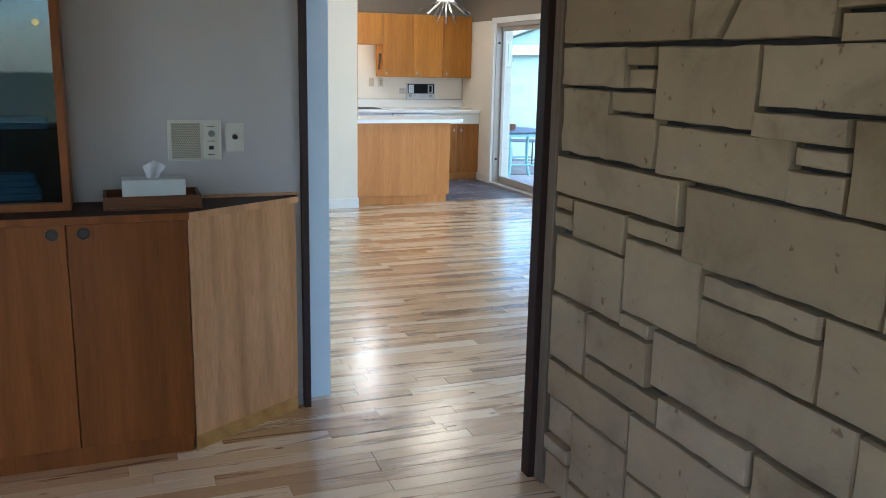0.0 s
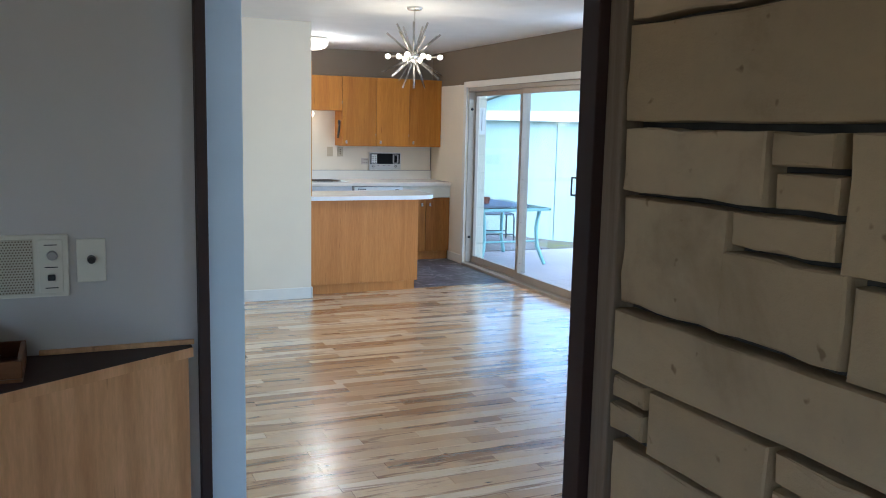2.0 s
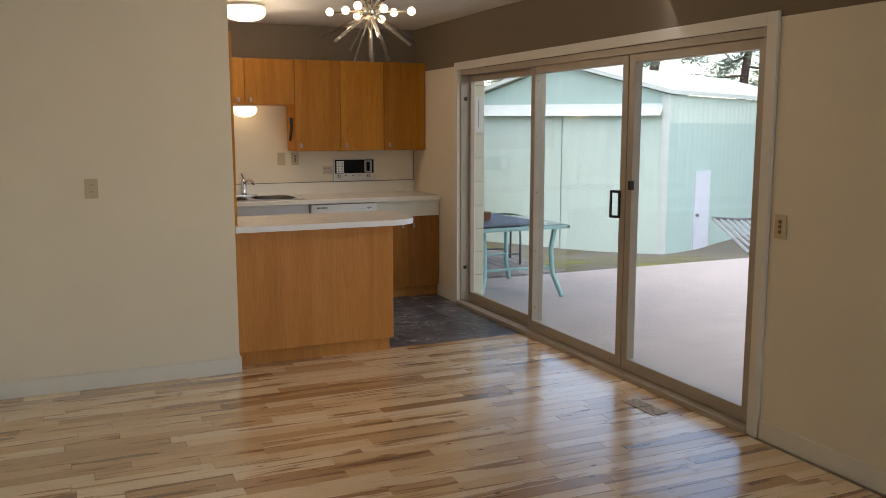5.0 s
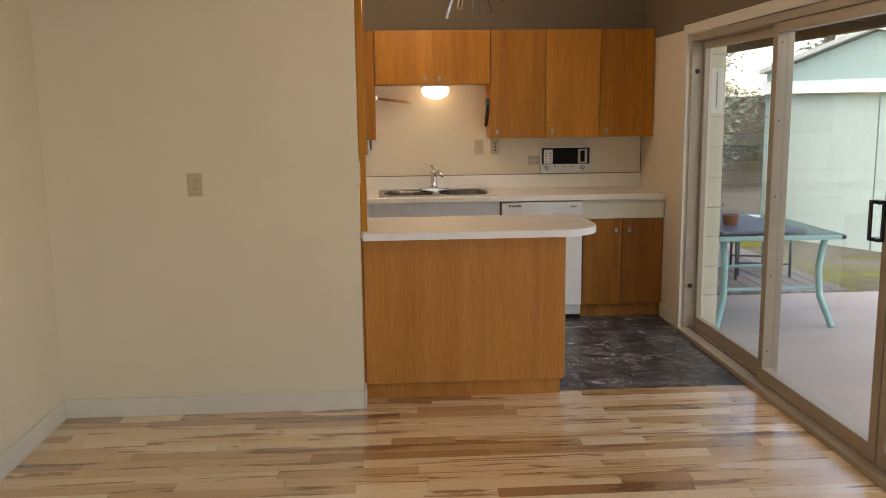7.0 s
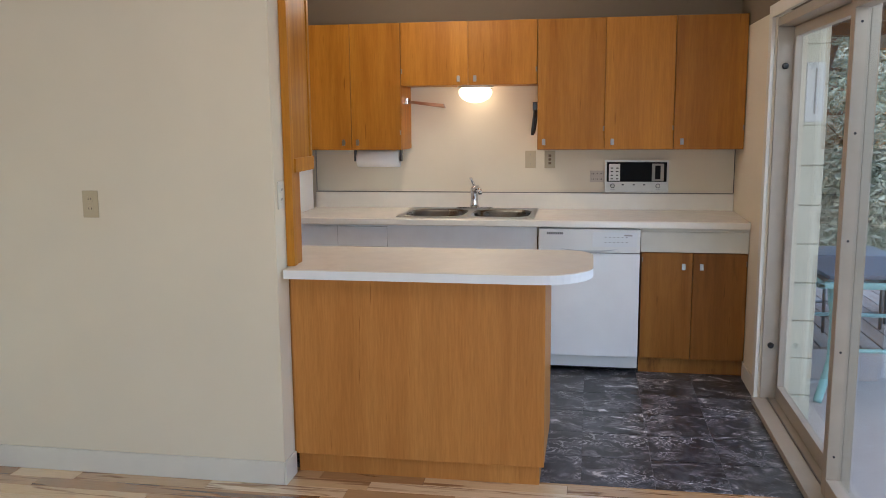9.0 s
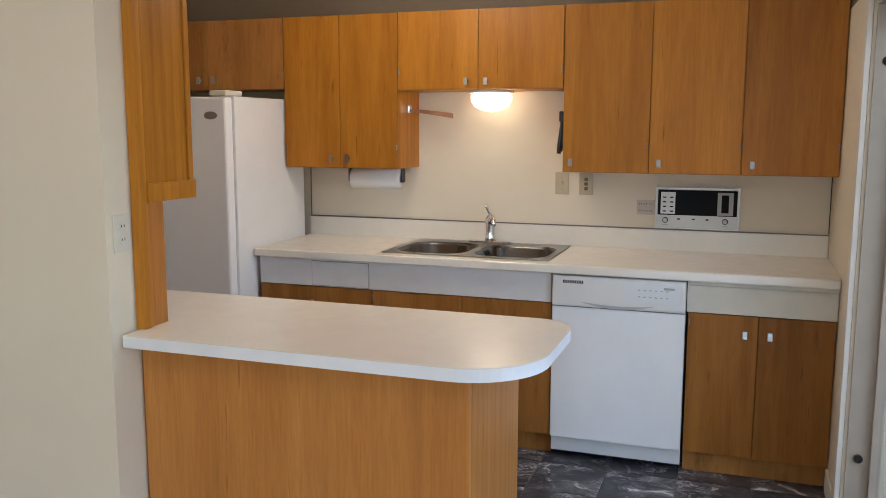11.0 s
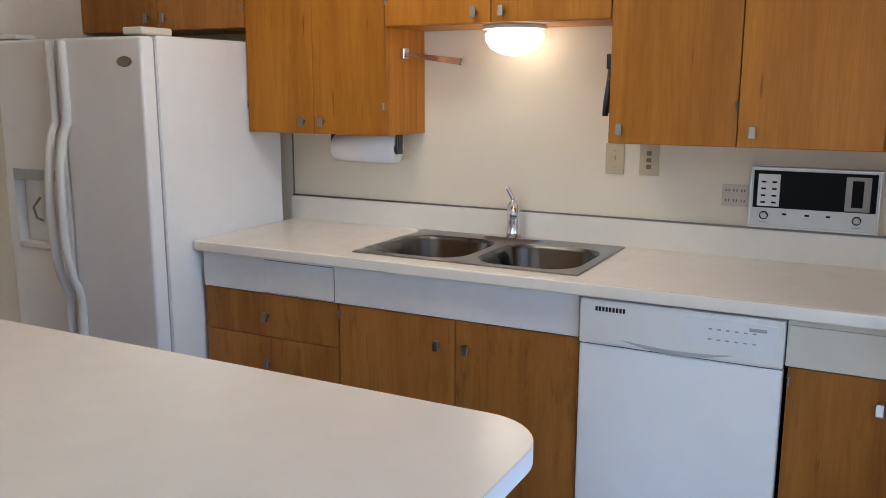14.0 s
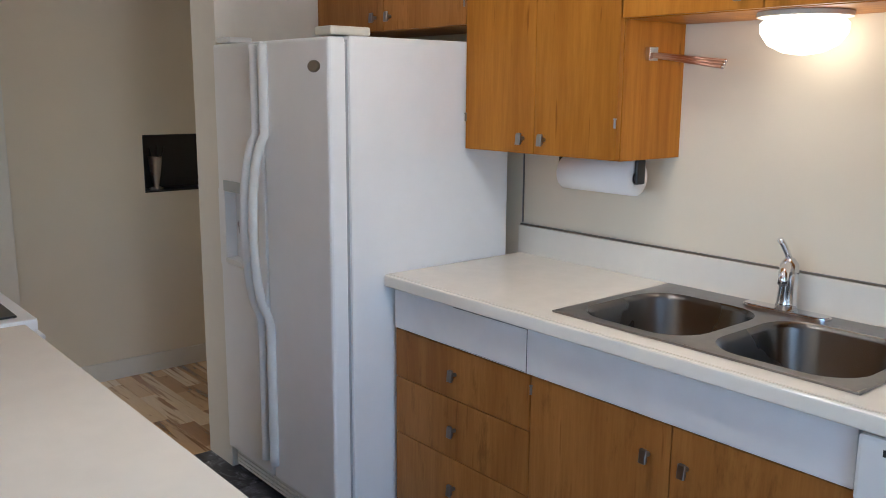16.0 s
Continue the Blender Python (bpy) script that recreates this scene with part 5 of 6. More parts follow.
part("tissue", smooth_faces(tis), plain("tissue_paper", (0.82, 0.82, 0.83), 0.9, var=0.02), tb)

ic = thing("intercom", (0.575, YF, 1.178), "ivory wall intercom with a speaker grille", "intercom")
part("plate", box(0.472, 0.678, YF - 0.016, YF - 0.001, 1.098, 1.258, 0.004), IVORY, ic)
gr = part("grille", box(0.486, 0.596, YF - 0.019, YF - 0.0165, 1.108, 1.247, 0.001), plain("grille_mesh", (0.50, 0.455, 0.36), 0.6, relief=0.4, fine=700), ic, "perforated ivory speaker grille")
hole = rod((0, 0.0006, 0), (0, -0.0003, 0), 0.0021, 6)
hole_mesh = mesh_of("hole", hole, plain("grille_hole", (0.16, 0.13, 0.09), 0.9))
for row in range(20):
    for k in range(15):
        o = new("hole", hole_mesh)
        o.parent = gr
        o.location = Vector((0.4915 + 0.007 * k + (0.0035 if row % 2 else 0), YF - 0.0192, 1.1125 + 0.0068 * row)) - origin_of(gr)
part("control_plate", box(0.608, 0.665, YF - 0.020, YF - 0.0165, 1.109, 1.246, 0.002), IVORY, ic)
part("knob", rod((0.640, YF - 0.034, 1.205), (0.640, YF - 0.0205, 1.205), 0.011, 16, 0.013), STEEL, ic)
part("slide_switch", box(0.628, 0.646, YF - 0.032, YF - 0.0205, 1.142, 1.157, 0.003), BLACK, ic, "dark slide switch")
for z in (1.175, 1.122, 1.232):
    part("print_bar", box(0.622, 0.652, YF - 0.0212, YF - 0.0203, z - 0.0012, z + 0.0012), BLACK, ic)


def wall_plate(name, place, axis, w, h, mat, label, category, kind):
    """Cover plate on a wall; axis 'y-' faces south, 'x+' east, 'x-' west."""
    x, y, z = place
    p = thing(name, place, label, category)
    turn = {"y-": 0, "x+": 90, "x-": -90}[axis]
    m = Matrix.Translation(place) @ pose(0, 0, 0, 0, 0, turn)

    def add(n, bm, mt, lab=""):
        return part(n, moved(bm, m), mt, p, lab)

    add("plate", box(-w / 2, w / 2, -0.007, -0.001, -h / 2, h / 2, 0.002), mat)
    if kind == "outlet":
        for dz in (0.02, -0.02):
            add("socket", moved(lathe([(0, 0.002), (0.0145, 0.002), (0.0155, 0)], (0, 0, 0), 18), Matrix.Translation((0, -0.007, dz)) @ pose(0, 0, 0, 90)), mat)
            for dx in (-0.006, 0.006):
                add("slot", box(dx - 0.0013, dx + 0.0013, -0.0098, -0.0088, dz - 0.002, dz + 0.006), BLACK)
    elif kind == "switch":
        add("toggle", box(-0.004, 0.004, -0.018, -0.0065, -0.004, 0.012, 0.001), mat)
        add("screw", rod((0, -0.0085, 0.03), (0, -0.007, 0.03), 0.0025, 8), STEEL)
        add("screw", rod((0, -0.0085, -0.03), (0, -0.007, -0.03), 0.0025, 8), STEEL)
    elif kind == "triple":
        for dz in (0.024, 0, -0.024):
            add("button", box(-0.009, 0.009, -0.011, -0.0065, dz - 0.008, dz + 0.008, 0.002), plain("brown_switch", (0.20, 0.13, 0.06), 0.4))
    elif kind == "knob":
        add("knob", rod((0, -0.03, 0.003), (0, -0.007, 0.003), 0.009, 16, 0.011), BLACK)
    elif kind == "six":
        for r in range(2):
            for k in range(3):
                for dx in (-0.005, 0.005):
                    add("slot", box((k - 1) * 0.026 + dx - 0.0015, (k - 1) * 0.026 + dx + 0.0015, -0.0085, -0.0065, (r - 0.5) * 0.035 - 0.004, (r - 0.5) * 0.035 + 0.004), BLACK)
    return p


wall_plate("dimmer_switch", (0.732, YF, 1.187), "y-", 0.07, 0.113, IVORY, "ivory dimmer plate with a black knob", "switch", "knob")
wall_plate("wall_outlet", (1.833, WY0, 1.177), "y-", 0.07, 0.113, ALMOND, "almond wall outlet on the partition", "outlet", "outlet")
wall_plate("wall_outlet", (WX, 9.108, 1.215), "x+", 0.07, 0.113, IVORY, "ivory wall outlet on the end of the partition", "outlet", "outlet")
wall_plate("switch_plate", (XE, 6.79, 1.06), "x-", 0.07, 0.113, ALMOND, "almond plate with three brown switches beside the sliding door", "switch", "triple")
wall_plate("light_switch", (3.488, YN, 1.238), "y-", 0.07, 0.113, ALMOND, "almond light switch above the counter", "switch", "switch")
wall_plate("switch_plate", (3.614, YN, 1.238), "y-", 0.07, 0.113, ALMOND, "almond plate with three brown switches", "switch", "triple")
wall_plate("outlet_adapter", (3.918, YN, 1.128), "y-", 0.088, 0.075, plain("pinkish_plastic", (0.56, 0.48, 0.40), 0.5), "pinkish six-way outlet adapter", "outlet", "six")

# old built-in control centre on the kitchen wall
mw = thing("control_centre", (4.17, YN, 1.136), "silver built-in wall radio with black panel and keypad", "radio")
mx0, mx1, mz0, mz1 = 3.968, 4.368, 1.028, 1.234
part("case", box(mx0, mx1, YN - 0.03, YN - 0.001, mz0, mz1, 0.004), plain("silver_face", (0.58, 0.555, 0.51), 0.45, 0.3), mw)
RADIO_BLACK = plain("matt_black", (0.005, 0.005, 0.0055), 0.6)
for node in RADIO_BLACK.node_tree.nodes:
    if node.type == "BSDF_PRINCIPLED":
        node.inputs["Specular IOR Level"].default_value = 0.15
for x0, x1, z0, z1 in ((mx0, mx1, mz1 - 0.007, mz1), (mx0, mx1, mz0, mz0 + 0.007), (mx0, mx0 + 0.007, mz0 + 0.0072, mz1 - 0.0072), (mx1 - 0.007, mx1, mz0 + 0.0072, mz1 - 0.0072)):
    part("rim", box(x0, x1, YN - 0.037, YN - 0.0303, z0, z1, 0.002), plain("silver_rim", (0.66, 0.64, 0.60), 0.4, 0.4), mw)
part("black_panel", box(mx0 + 0.012, mx1 - 0.012, YN - 0.033, YN - 0.0305, mz0 + 0.068, mz1 - 0.012, 0.001), RADIO_BLACK, mw)
kp = part("keypad", box(mx0 + 0.026, mx0 + 0.096, YN - 0.035, YN - 0.0335, mz0 + 0.074, mz1 - 0.024, 0.001), HANDLE_WHITE, mw)
for r in range(4):
    for k in range(2):
        part("key", box(mx0 + 0.037 + k * 0.034, mx0 + 0.052 + k * 0.034, YN - 0.037, YN - 0.0355, mz0 + 0.084 + r * 0.023, mz0 + 0.090 + r * 0.023), RADIO_BLACK, kp)
dsp = part("display_frame", box(mx1 - 0.104, mx1 - 0.03, YN - 0.036, YN - 0.0335, mz0 + 0.072, mz1 - 0.022, 0.002), plain("grey_plastic", (0.36, 0.345, 0.31), 0.5, var=0.1), mw)
part("display", box(mx1 - 0.085, mx1 - 0.051, YN - 0.038, YN - 0.0365, mz0 + 0.085, mz1 - 0.034, 0.001), RADIO_BLACK, dsp)
for x in (mx0 + 0.05, mx1 - 0.065):
    turn = Matrix.Translation((x, YN - 0.03, mz0 + 0.042)) @ pose(0, 0, 0, 90)
    knob = part("knob", moved(lathe([(0, 0.009), (0.009, 0.009), (0.0105, 0.0)], (0, 0, 0), 20), turn), plain("knob_face", (0.55, 0.52, 0.47), 0.45, 0.2), mw)
    part("ring", moved(lathe([(0.0112, 0.0005), (0.0112, 0.011), (0.0135, 0.011), (0.0142, 0.0005)], (0, 0, 0), 20), turn), RADIO_BLACK, knob, "dark knob ring")
    part("caption", box(x - 0.014, x + 0.014, YN - 0.0315, YN - 0.0302, mz0 + 0.017, mz0 + 0.019), STEEL, mw)
for x in (0.115, 0.185, 0.25):
    part("small_switch", box(mx0 + x - 0.007, mx0 + x + 0.007, YN - 0.036, YN - 0.0305, mz0 + 0.046, mz0 + 0.052), RADIO_BLACK, mw)

# towel bar, knife, paper towel holder
tw = thing("towel_bar", (2.694, 11.27, 1.62), "chrome bracket with three swing-out towel rods", "towel bar")
part("bracket", box(2.6935, 2.712, 11.25, 11.29, 1.60, 1.64, 0.003), CHROME, tw)
for k, (dy, dz) in enumerate(((0.02, 0.0), (0.0, -0.009), (-0.02, -0.018))):
    part("arm", smooth_faces(rod((2.71, 11.27, 1.62 - 0.004 * k), (2.94 + 0.008 * k, 11.255 + dy, 1.596 + dz), 0.0042, 10)), plain("copper_rod", (0.50, 0.28, 0.17), 0.3, 0.9), tw)
    part("tip", smooth_faces(rod((2.94 + 0.008 * k, 11.255 + dy, 1.596 + dz), (2.946 + 0.008 * k, 11.2545 + dy, 1.5955 + dz), 0.005, 10)), CHROME, tw)
op = thing("can_opener", (3.53, 11.22, 1.5), "black handled hand can opener hanging on a cabinet hook", "can opener")
part("hook", rod((3.549, 11.22, 1.60), (3.515, 11.22, 1.602), 0.004, 8), PULL, op)
part("head", box(3.515, 3.543, 11.205, 11.225, 1.555, 1.605, 0.004), BLACK, op)
part("grip", smooth_faces(tube([(3.530, 11.214, 1.555), (3.524, 11.212, 1.50), (3.517, 11.21, 1.44), (3.515, 11.21, 1.40)], 0.010, 10)), BLACK, op)
part("grip", smooth_faces(tube([(3.538, 11.218, 1.555), (3.536, 11.222, 1.50), (3.528, 11.224, 1.44), (3.522, 11.224, 1.41)], 0.008, 10)), BLACK, op)
pt = thing("paper_towel_holder", (2.46, 11.3, 1.31), "paper towel roll on a black holder under the cabinet", "paper towel")
part("roll", smooth_faces(moved(lathe([(0.02, -0.14), (0.055, -0.14), (0.055, 0.14), (0.02, 0.14)], (0, 0, 0), 28), Matrix.Translation((2.50, 11.31, 1.25)) @ pose(0, 0, 0, 0, 90))), plain("towel_paper", (0.86, 0.85, 0.83), 0.95, var=0.02, relief=0.5, fine=200), pt)
part("arm", box(2.645, 2.658, 11.291, 11.331, 1.232, 1.311, 0.006), BLACK, pt)
part("arm", box(2.335, 2.348, 11.291, 11.331, 1.232, 1.311, 0.006), BLACK, pt)

# niche in the hall with a silver cup
structure("niche_lining", joined(box(HALL - 0.149, HALL - 0.14, NY0, NY1, NZ0, NZ1), box(HALL - 0.139, HALL + 0.004, NY0, NY1, NZ0, NZ0 + 0.008), box(HALL - 0.139, HALL + 0.004, NY0, NY1, NZ1 - 0.008, NZ1),
                                 box(HALL - 0.139, HALL + 0.004, NY0, NY0 + 0.008, NZ0 + 0.0085, NZ1 - 0.0085), box(HALL - 0.139, HALL + 0.004, NY1 - 0.008, NY1, NZ0 + 0.0085, NZ1 - 0.0085)), BLACK, "black lined recess in the hall wall", "niche")
cup = thing("cup", (HALL - 0.06, 10.925, NZ0 + 0.008), "fluted silver cup holding dark utensils", "cup")
part("body", smooth_faces(lathe([(0, 0), (0.036, 0), (0.038, 0.006), (0.014, 0.016), (0.017, 0.036), (0.026, 0.09), (0.037, 0.175), (0.033, 0.175), (0.014, 0.05), (0, 0.045)], (HALL - 0.06, 10.925, NZ0 + 0.008), 20)), plain("tarnished_silver", (0.56, 0.50, 0.43), 0.45, 0.8, var=0.15), cup)
for dx, dy, dz in ((0.012, 0.045, 0.235), (-0.01, -0.025, 0.228), (0.0, 0.018, 0.245)):
    part("utensil", rod((HALL - 0.06, 10.925, NZ0 + 0.07), (HALL - 0.06 + dx, 10.925 + dy, NZ0 + dz), 0.005, 8), BLACK, cup)

# floor register
reg = thing("floor_register", (4.546, 7.47, 0.0), "brown metal floor register set in the planks", "vent")
REG = plain("register_brown", (0.50, 0.40, 0.28), 0.45, 0.1)
for y0, y1 in ((7.335, 7.465), (7.475, 7.605)):
    pan = part("panel", box(4.495, 4.60, y0, y1, 0.0005, 0.002, 0.0005), plain("register_slots", (0.16, 0.12, 0.08), 0.7), reg, "dark slotted panel")
    for a in (box(4.495, 4.507, y0, y1, 0.0022, 0.005, 0.001), box(4.588, 4.60, y0, y1, 0.0022, 0.005, 0.001)):
        part("border", a, REG, pan)
    for k in range(9):
        part("slat", box(4.5075, 4.5875, y0 + 0.004 + 0.0143 * k, y0 + 0.012 + 0.0143 * k, 0.0022, 0.0045, 0.0005), REG, pan)

# ---- patio things ----
tbl = thing("patio_table", (5.6, 11.0, -0.12), "teal metal patio table with a dark glass top", "table")
PTX0, PTX1, PTY0, PTY1, PTZ = 5.14, 6.12, 10.76, 12.0, 0.59
part("rim", joined(box(PTX0, PTX1, PTY0, PTY0 + 0.045, PTZ - 0.035, PTZ, 0.01), box(PTX0, PTX1, PTY1 - 0.045, PTY1, PTZ - 0.035, PTZ, 0.01),
                   box(PTX0, PTX0 + 0.045, PTY0, PTY1, PTZ - 0.035, PTZ, 0.01), box(PTX1 - 0.045, PTX1, PTY0, PTY1, PTZ - 0.035, PTZ, 0.01)), TEAL, tbl)
top_glass = part("glass_top", box(PTX0 + 0.03, PTX1 - 0.03, PTY0 + 0.03, PTY1 - 0.03, PTZ + 0.0005, PTZ + 0.006), glass_material("table_glass", (0.55, 0.66, 0.66), 1.5), tbl, "greenish glass top")
for sx, sy in ((0, 0), (1, 0), (0, 1), (1, 1)):
    x = PTX1 - 0.1 if sx else PTX0 + 0.1
    y = PTY1 - 0.15 if sy else PTY0 + 0.12
    ox, oy = (0.05 if sx else -0.05), (0.06 if sy else -0.06)
    part("leg", smooth_faces(tube([(x, y, PTZ - 0.03), (x - ox * 0.6, y - oy * 0.3, PTZ - 0.25), (x - ox * 0.4, y, PTZ - 0.48), (x + ox, y + oy, -0.10), (x + ox * 1.1, y + oy * 1.1, -0.12)], 0.024, 10)), TEAL, tbl)
for y in (PTY0 + 0.14, PTY1 - 0.17):
    part("stretcher", rod((PTX0 + 0.12, y, PTZ - 0.42), (PTX1 - 0.12, y, PTZ - 0.42), 0.013, 8), TEAL, tbl)

cover = solid("table_board", moved(box(-0.33, 0.33, -0.56, 0.56, 0, 0.022, 0.006), Matrix.Translation((5.50, 11.40, PTZ + 0.008)) @ pose(0, 0, 0, 0, 0, 4)), plain("blue_grey_board", (0.16, 0.19, 0.25), 0.5, var=0.08), "blue-grey board lying on the patio table", "board")
solid("flower_pot", lathe([(0, 0), (0.05, 0), (0.065, 0.08), (0.058, 0.08), (0.045, 0.02), (0, 0.02)], (5.42, 11.2, PTZ + 0.031), 18), plain("terracotta", (0.30, 0.12, 0.07), 0.8), "small reddish clay pot on the patio table", "pot")


def patio_chair(x, y, turn):
    """Low sling stool with a bent tube frame."""
    z = -0.106
    c = thing("patio_stool", (x, y, z), "dark metal patio stool with a sling seat", "stool", "stools on the deck")
    m = Matrix.Translation((x, y, z)) @ pose(0, 0, 0, 0, 0, turn)
    tube_mat = plain("dark_tube", (0.10, 0.13, 0.14), 0.4, 0.5)
    for sx in (-0.24, 0.24):
        part("side_frame", smooth_faces(moved(tube([(sx, -0.26, 0.0), (sx, -0.25, 0.36), (sx, -0.2, 0.41), (sx, 0.2, 0.41), (sx, 0.25, 0.36), (sx, 0.26, 0.0)], 0.013, 8), m)), tube_mat, c)
    for z1 in (0.12, 0.41):
        for sy in (-0.22, 0.22):
            part("cross_bar", moved(rod((-0.24, sy, z1), (0.24, sy, z1), 0.010, 8), m), tube_mat, c)
    part("seat", moved(box(-0.22, 0.22, -0.2, 0.2, 0.405, 0.416, 0.004), m), plain("dark_sling", (0.11, 0.13, 0.15), 0.7), c)
    return c


patio_chair(5.75, 12.75, 20)
patio_chair(6.45, 12.95, -15)

# ---- stone wall ----
STONES_TOP = [(2.364, 3.021, 1.568, 1.745), (2.256, 2.354, 1.568, 1.745, -0.113, 0.0), (1.894, 2.246, 1.566, 1.745, 0.0, -0.113), (1.30, 1.882, 1.624, 1.745), (1.30, 1.874, 1.558, 1.612),
              (2.654, 3.018, 1.437, 1.554), (2.523, 2.645, 1.502, 1.553), (2.521, 2.640, 1.437, 1.491), (2.112, 2.510, 1.356, 1.553), (1.30, 2.100, 1.414, 1.552),
              (2.735, 3.021, 1.218, 1.425), (2.493, 2.745, 1.218, 1.358), (2.518, 2.726, 1.370, 1.425), (1.823, 2.105, 1.345, 1.402), (1.980, 2.483, 1.208, 1.344), (1.819, 1.988, 1.205, 1.280)]
STONES_MID = [(1.82, 1.968, 1.292, 1.333), (1.30, 1.809, 1.203, 1.402), (2.348, 3.021, 1.082, 1.205), (1.687, 2.337, 0.992, 1.194), (1.30, 1.676, 0.992, 1.191),
              (2.918, 3.021, 1.028, 1.070), (2.914, 3.021, 0.964, 1.016), (2.605, 2.905, 0.948, 1.070), (2.348, 2.593, 1.018, 1.068), (2.240, 2.594, 0.785, 1.005),
              (2.606, 3.021, 0.735, 0.936), (1.838, 2.228, 0.926, 0.980), (1.836, 2.244, 0.778, 0.914), (1.30, 1.826, 0.778, 0.980)]
STONES_LOW = [(2.448, 2.598, 0.734, 0.776), (2.792, 3.021, 0.500, 0.722), (2.448, 2.780, 0.588, 0.722), (1.706, 2.437, 0.604, 0.766), (1.30, 1.694, 0.510, 0.766),
              (2.514, 3.021, 0.360, 0.488), (2.385, 2.780, 0.502, 0.576), (2.006, 2.374, 0.497, 0.591), (1.706, 1.994, 0.40, 0.590), (1.985, 2.504, 0.305, 0.485),
              (2.855, 3.021, 0.215, 0.348), (2.855, 3.021, 0.149, 0.203), (2.855, 3.021, 0.006, 0.137), (2.519, 2.844, 0.108, 0.348)]
stone_wall = structure("wall_stone", box(1.711, 1.835, -2.0, 3.027, -0.02, 2.424), MORTAR, "tan sandstone ashlar wall with dark raked joints", "wall")
rs = random.Random(7)


def stone(y0, y1, z0, z1, lean0=0.0, lean1=0.0):
    """One rough-cut block with chipped, uneven edges; lean shifts its top corners."""
    face = 1.668 + rs.uniform(-0.009, 0.007)
    corners = [(y0, z0), (y1, z0), (y1 + lean1, z1), (y0 + lean0, z1)]
    rim = []
    for k in range(4):
        (ya, za), (yb, zb) = corners[k], corners[(k + 1) % 4]
        n = max(2, min(7, int(math.hypot(yb - ya, zb - za) / 0.05)))
        for i in range(n):
            f = i / n
            wob = 0.0028 if i else 0.0012
            rim.append((ya + (yb - ya) * f + rs.uniform(-wob, wob), za + (zb - za) * f + rs.uniform(-wob, wob)))
    cy, cz = sum(p[0] for p in rim) / len(rim), sum(p[1] for p in rim) / len(rim)
    bm = bmesh.new()
    rings = []
    for depth, inset in ((1.715, 0.0), (face + 0.014, 0.0), (face + 0.003, 0.002), (face, 0.006)):
        ring = []
        for y, z in rim:
            d = math.hypot(cy - y, cz - z)
            step = inset * rs.uniform(0.6, 1.5) / d
            chip = rs.uniform(-0.0012, 0.0012) if depth < 1.70 else 0.0
            ring.append(bm.verts.new((depth + chip, y + (cy - y) * step, z + (cz - z) * step)))
        rings.append(ring)
    for r0, r1 in zip(rings, rings[1:]):
        for i in range(len(rim)):
            j = (i + 1) % len(rim)
            bm.faces.new((r0[i], r0[j], r1[j], r1[i]))
    hub_v = bm.verts.new((face - rs.uniform(0.0, 0.0015), cy, cz))
    last = rings[-1]
    for i in range(len(rim)):
        bm.faces.new((last[i], last[(i + 1) % len(rim)], hub_v))
    bmesh.ops.recalc_face_normals(bm, faces=bm.faces[:])
    o = new("stone", mesh_of("stone", moved(bm, Matrix.Translation(-Vector(stone_wall.location))), STONE))
    o.parent = stone_wall
    return o


for group in (STONES_TOP, STONES_MID, STONES_LOW):
    for s in group:
        stone(*s)


def coursed(y0, y1, z0, z1):
    """Random coursed blocks where the wall is only glimpsed."""
    z = z0
    while z < z1 - 0.03:
        h = min(rs.choice((0.11, 0.17, 0.2)), z1 - z)
        y = y1
        while y > y0 + 0.05:
            w = min(rs.uniform(0.25, 0.6), y - y0)
            if y - w - y0 < 0.12:
                w = y - y0
            stone(y - w + 0.005, y - 0.005, z + 0.005, z + h - 0.005)
            y -= w
        z += h


coursed(0.6, 3.026, 1.75, 2.42)
coursed(-1.9, 1.295, 0.01, 1.745)
coursed(2.514, 2.85, 0.006, 0.103)
coursed(1.98, 2.51, 0.006, 0.30)
coursed(1.70, 1.975, 0.006, 0.395)
coursed(1.30, 1.695, 0.006, 0.505)

# ---- floor pieces ----
planks = structure("floor_planks", box(-2.9, -2.88, -2.3, -2.28, -0.021, -0.02), PLANK_FIELD, "glossy hickory plank floor with strong colour variation", "floor")
rp = random.Random(11)
PW = 0.083
cache = {}
field = bmesh.new()
count = 0


def plank_verts(x0, x1, y0, y1):
    g, c = 0.0004, 0.0012
    return [(x0 + g, y0 + g, -0.02), (x1 - g, y0 + g, -0.02), (x1 - g, y1 - g, -0.02), (x0 + g, y1 - g, -0.02),
            (x0 + g, y0 + g, -c), (x1 - g, y0 + g, -c), (x1 - g, y1 - g, -c), (x0 + g, y1 - g, -c),
            (x0 + g + c, y0 + g + c, 0), (x1 - g - c, y0 + g + c, 0), (x1 - g - c, y1 - g - c, 0), (x0 + g + c, y1 - g - c, 0)]


PLANK_FACES = [(0, 1, 5, 4), (1, 2, 6, 5), (2, 3, 7, 6), (3, 0, 4, 7), (4, 5, 9, 8), (5, 6, 10, 9), (6, 7, 11, 10), (7, 4, 8, 11), (8, 9, 10, 11)]
verts_all, faces_all = [], []


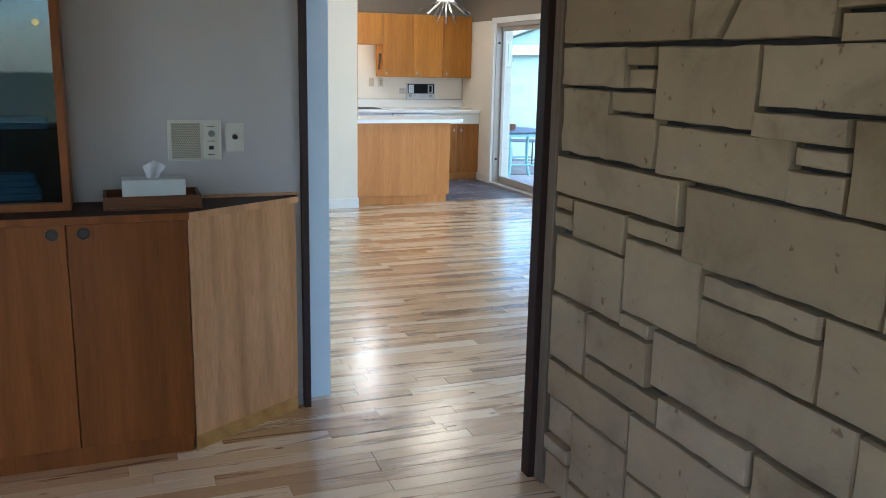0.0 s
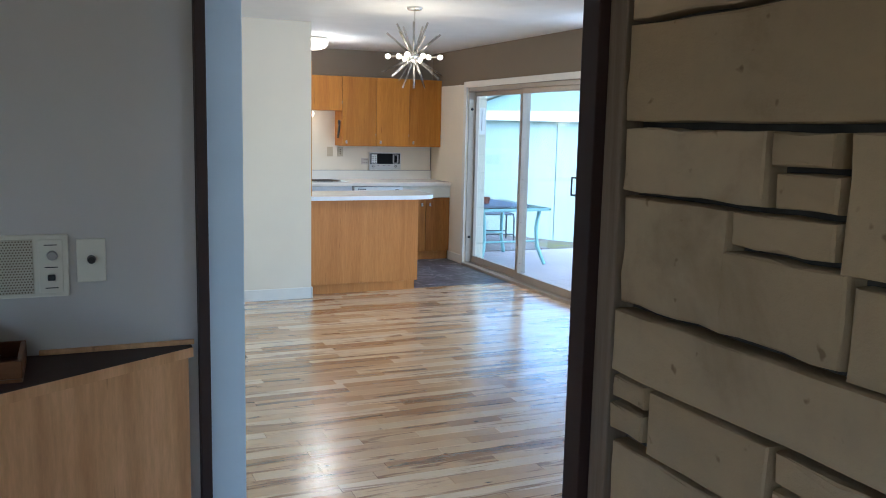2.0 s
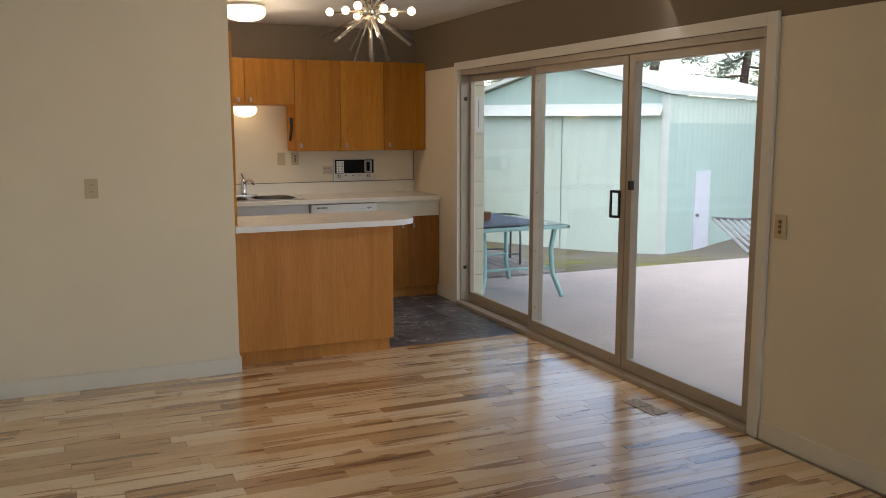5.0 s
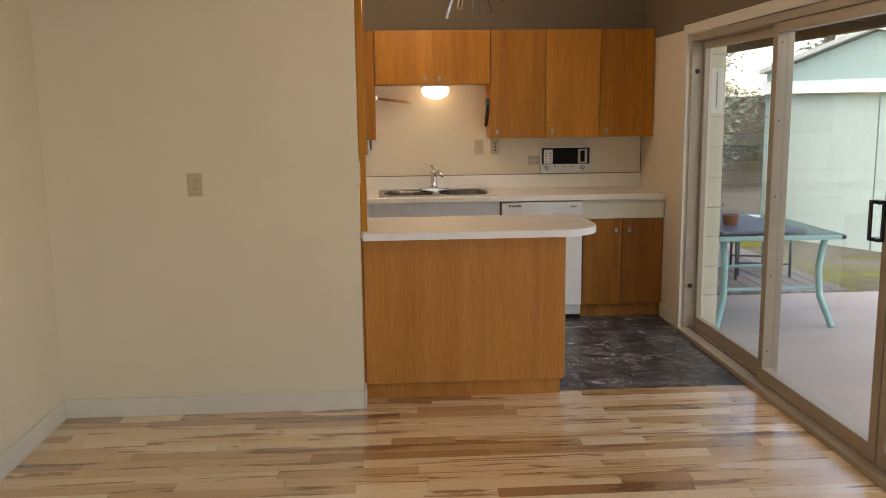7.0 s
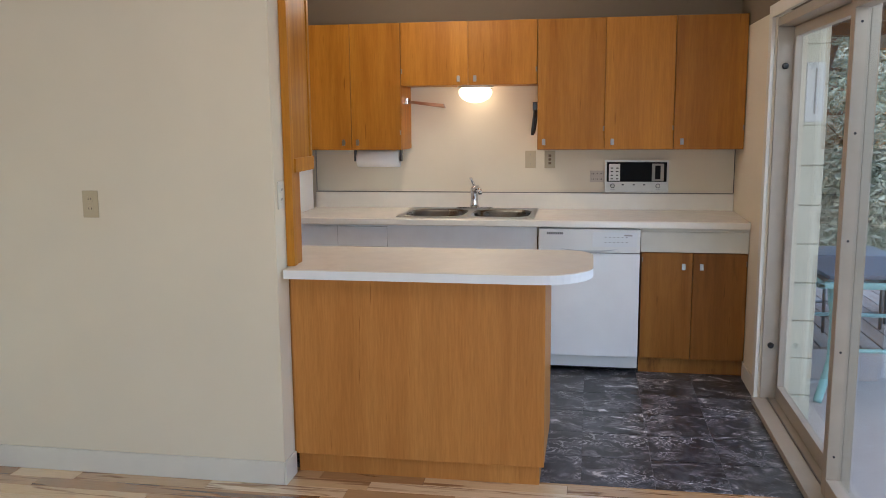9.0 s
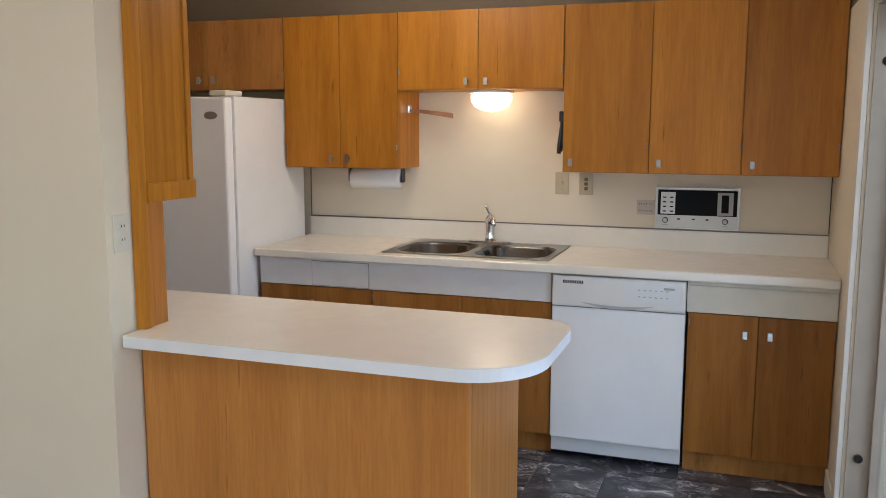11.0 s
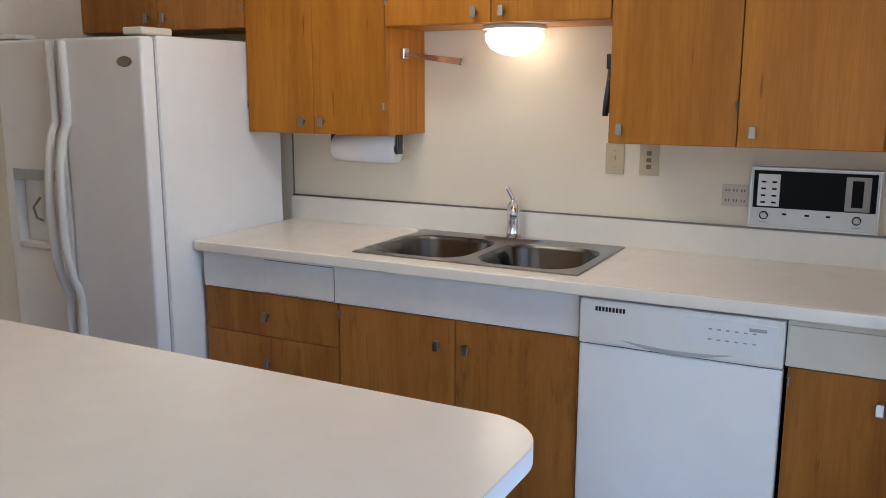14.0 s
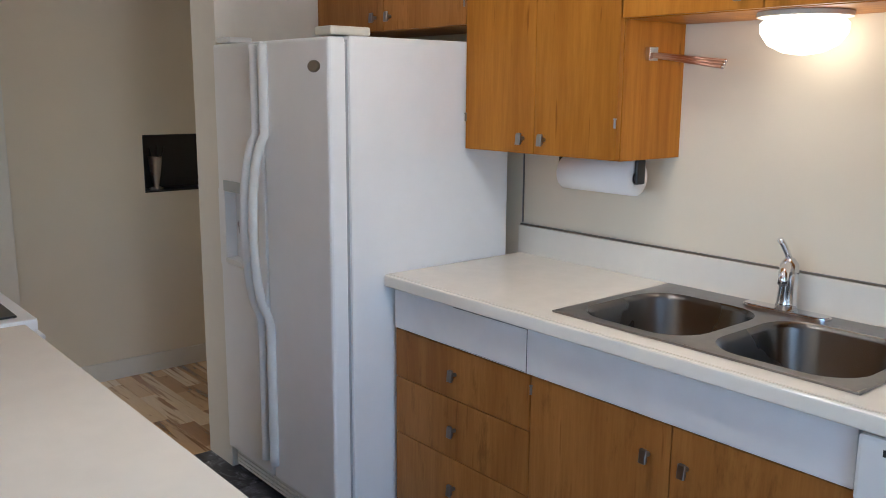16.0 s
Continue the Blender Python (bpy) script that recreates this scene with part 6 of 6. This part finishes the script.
def lay(x0, x1, y0, y1, near):
    global count
    row = 0
    y = y0
    while y < y1 - 0.005:
        w = min(PW, y1 - y)
        x = x0 - rp.uniform(0, 0.6)
        while x < x1:
            length = round(rp.choice((0.3, 0.45, 0.6, 0.8, 1.0, 1.25)), 2)
            a, b = max(x, x0), min(x + length, x1)
            x += length
            if b - a < 0.03:
                continue
            if near and count < 300 and 4.9 < y < 9.2:
                key = (round(b - a, 3), round(w, 4))
                if key not in cache:
                    me = bpy.data.meshes.new("plank")
                    me.from_pydata(plank_verts(0, b - a, 0, w), [], PLANK_FACES)
                    me.materials.append(PLANK)
                    cache[key] = me
                o = new("plank", cache[key])
                o.parent = planks
                o.location = Vector((a, y, 0)) - Vector(planks.location)
                count += 1
            else:
                n = len(verts_all)
                verts_all.extend(plank_verts(a, b, y, y + w))
                faces_all.extend(tuple(i + n for i in f) for f in PLANK_FACES)
        y += PW
        row += 1


lay(-2.6, 4.745, -2.0, -2.0 + PW * 75, False)
lay(1.0, 4.745, -2.0 + PW * 75, 9.225, True)
lay(4.745, 8.5, -2.0, 5.63, False)
lay(HALL, 1.02, 6.8, YN, False)
me = bpy.data.meshes.new("plank_field")
me.from_pydata(verts_all, [], faces_all)
me.materials.append(PLANK_FIELD)
pf = new("plank_field", me)
pf.parent = planks
pf.location = -Vector(planks.location)
tagged(pf, kind="stuff")

tiles = structure("floor_tiles", box(1.02, XE, 9.225, YN, -0.021, -0.012), DARK_GAP, "black marbled vinyl tile kitchen floor", "floor")
T = 0.305
tile_cache = {}
y = 9.225
while y < YN - 0.01:
    x = XE
    while x > 1.03:
        a, b, c = max(x - T, 1.02), x, min(y + T, YN)
        key = (round(b - a, 3), round(c - y, 3))
        if key not in tile_cache:
            tm = bpy.data.meshes.new("tile")
            tm.from_pydata([(px, py, pz - 0.001) for px, py, pz in plank_verts(0, b - a, 0, c - y)], [], PLANK_FACES)
            tm.materials.append(SLATE)
            tile_cache[key] = tm
        o = new("tile", tile_cache[key])
        o.parent = tiles
        o.location = Vector((a, y, 0)) - Vector(tiles.location)
        x -= T
    y += T
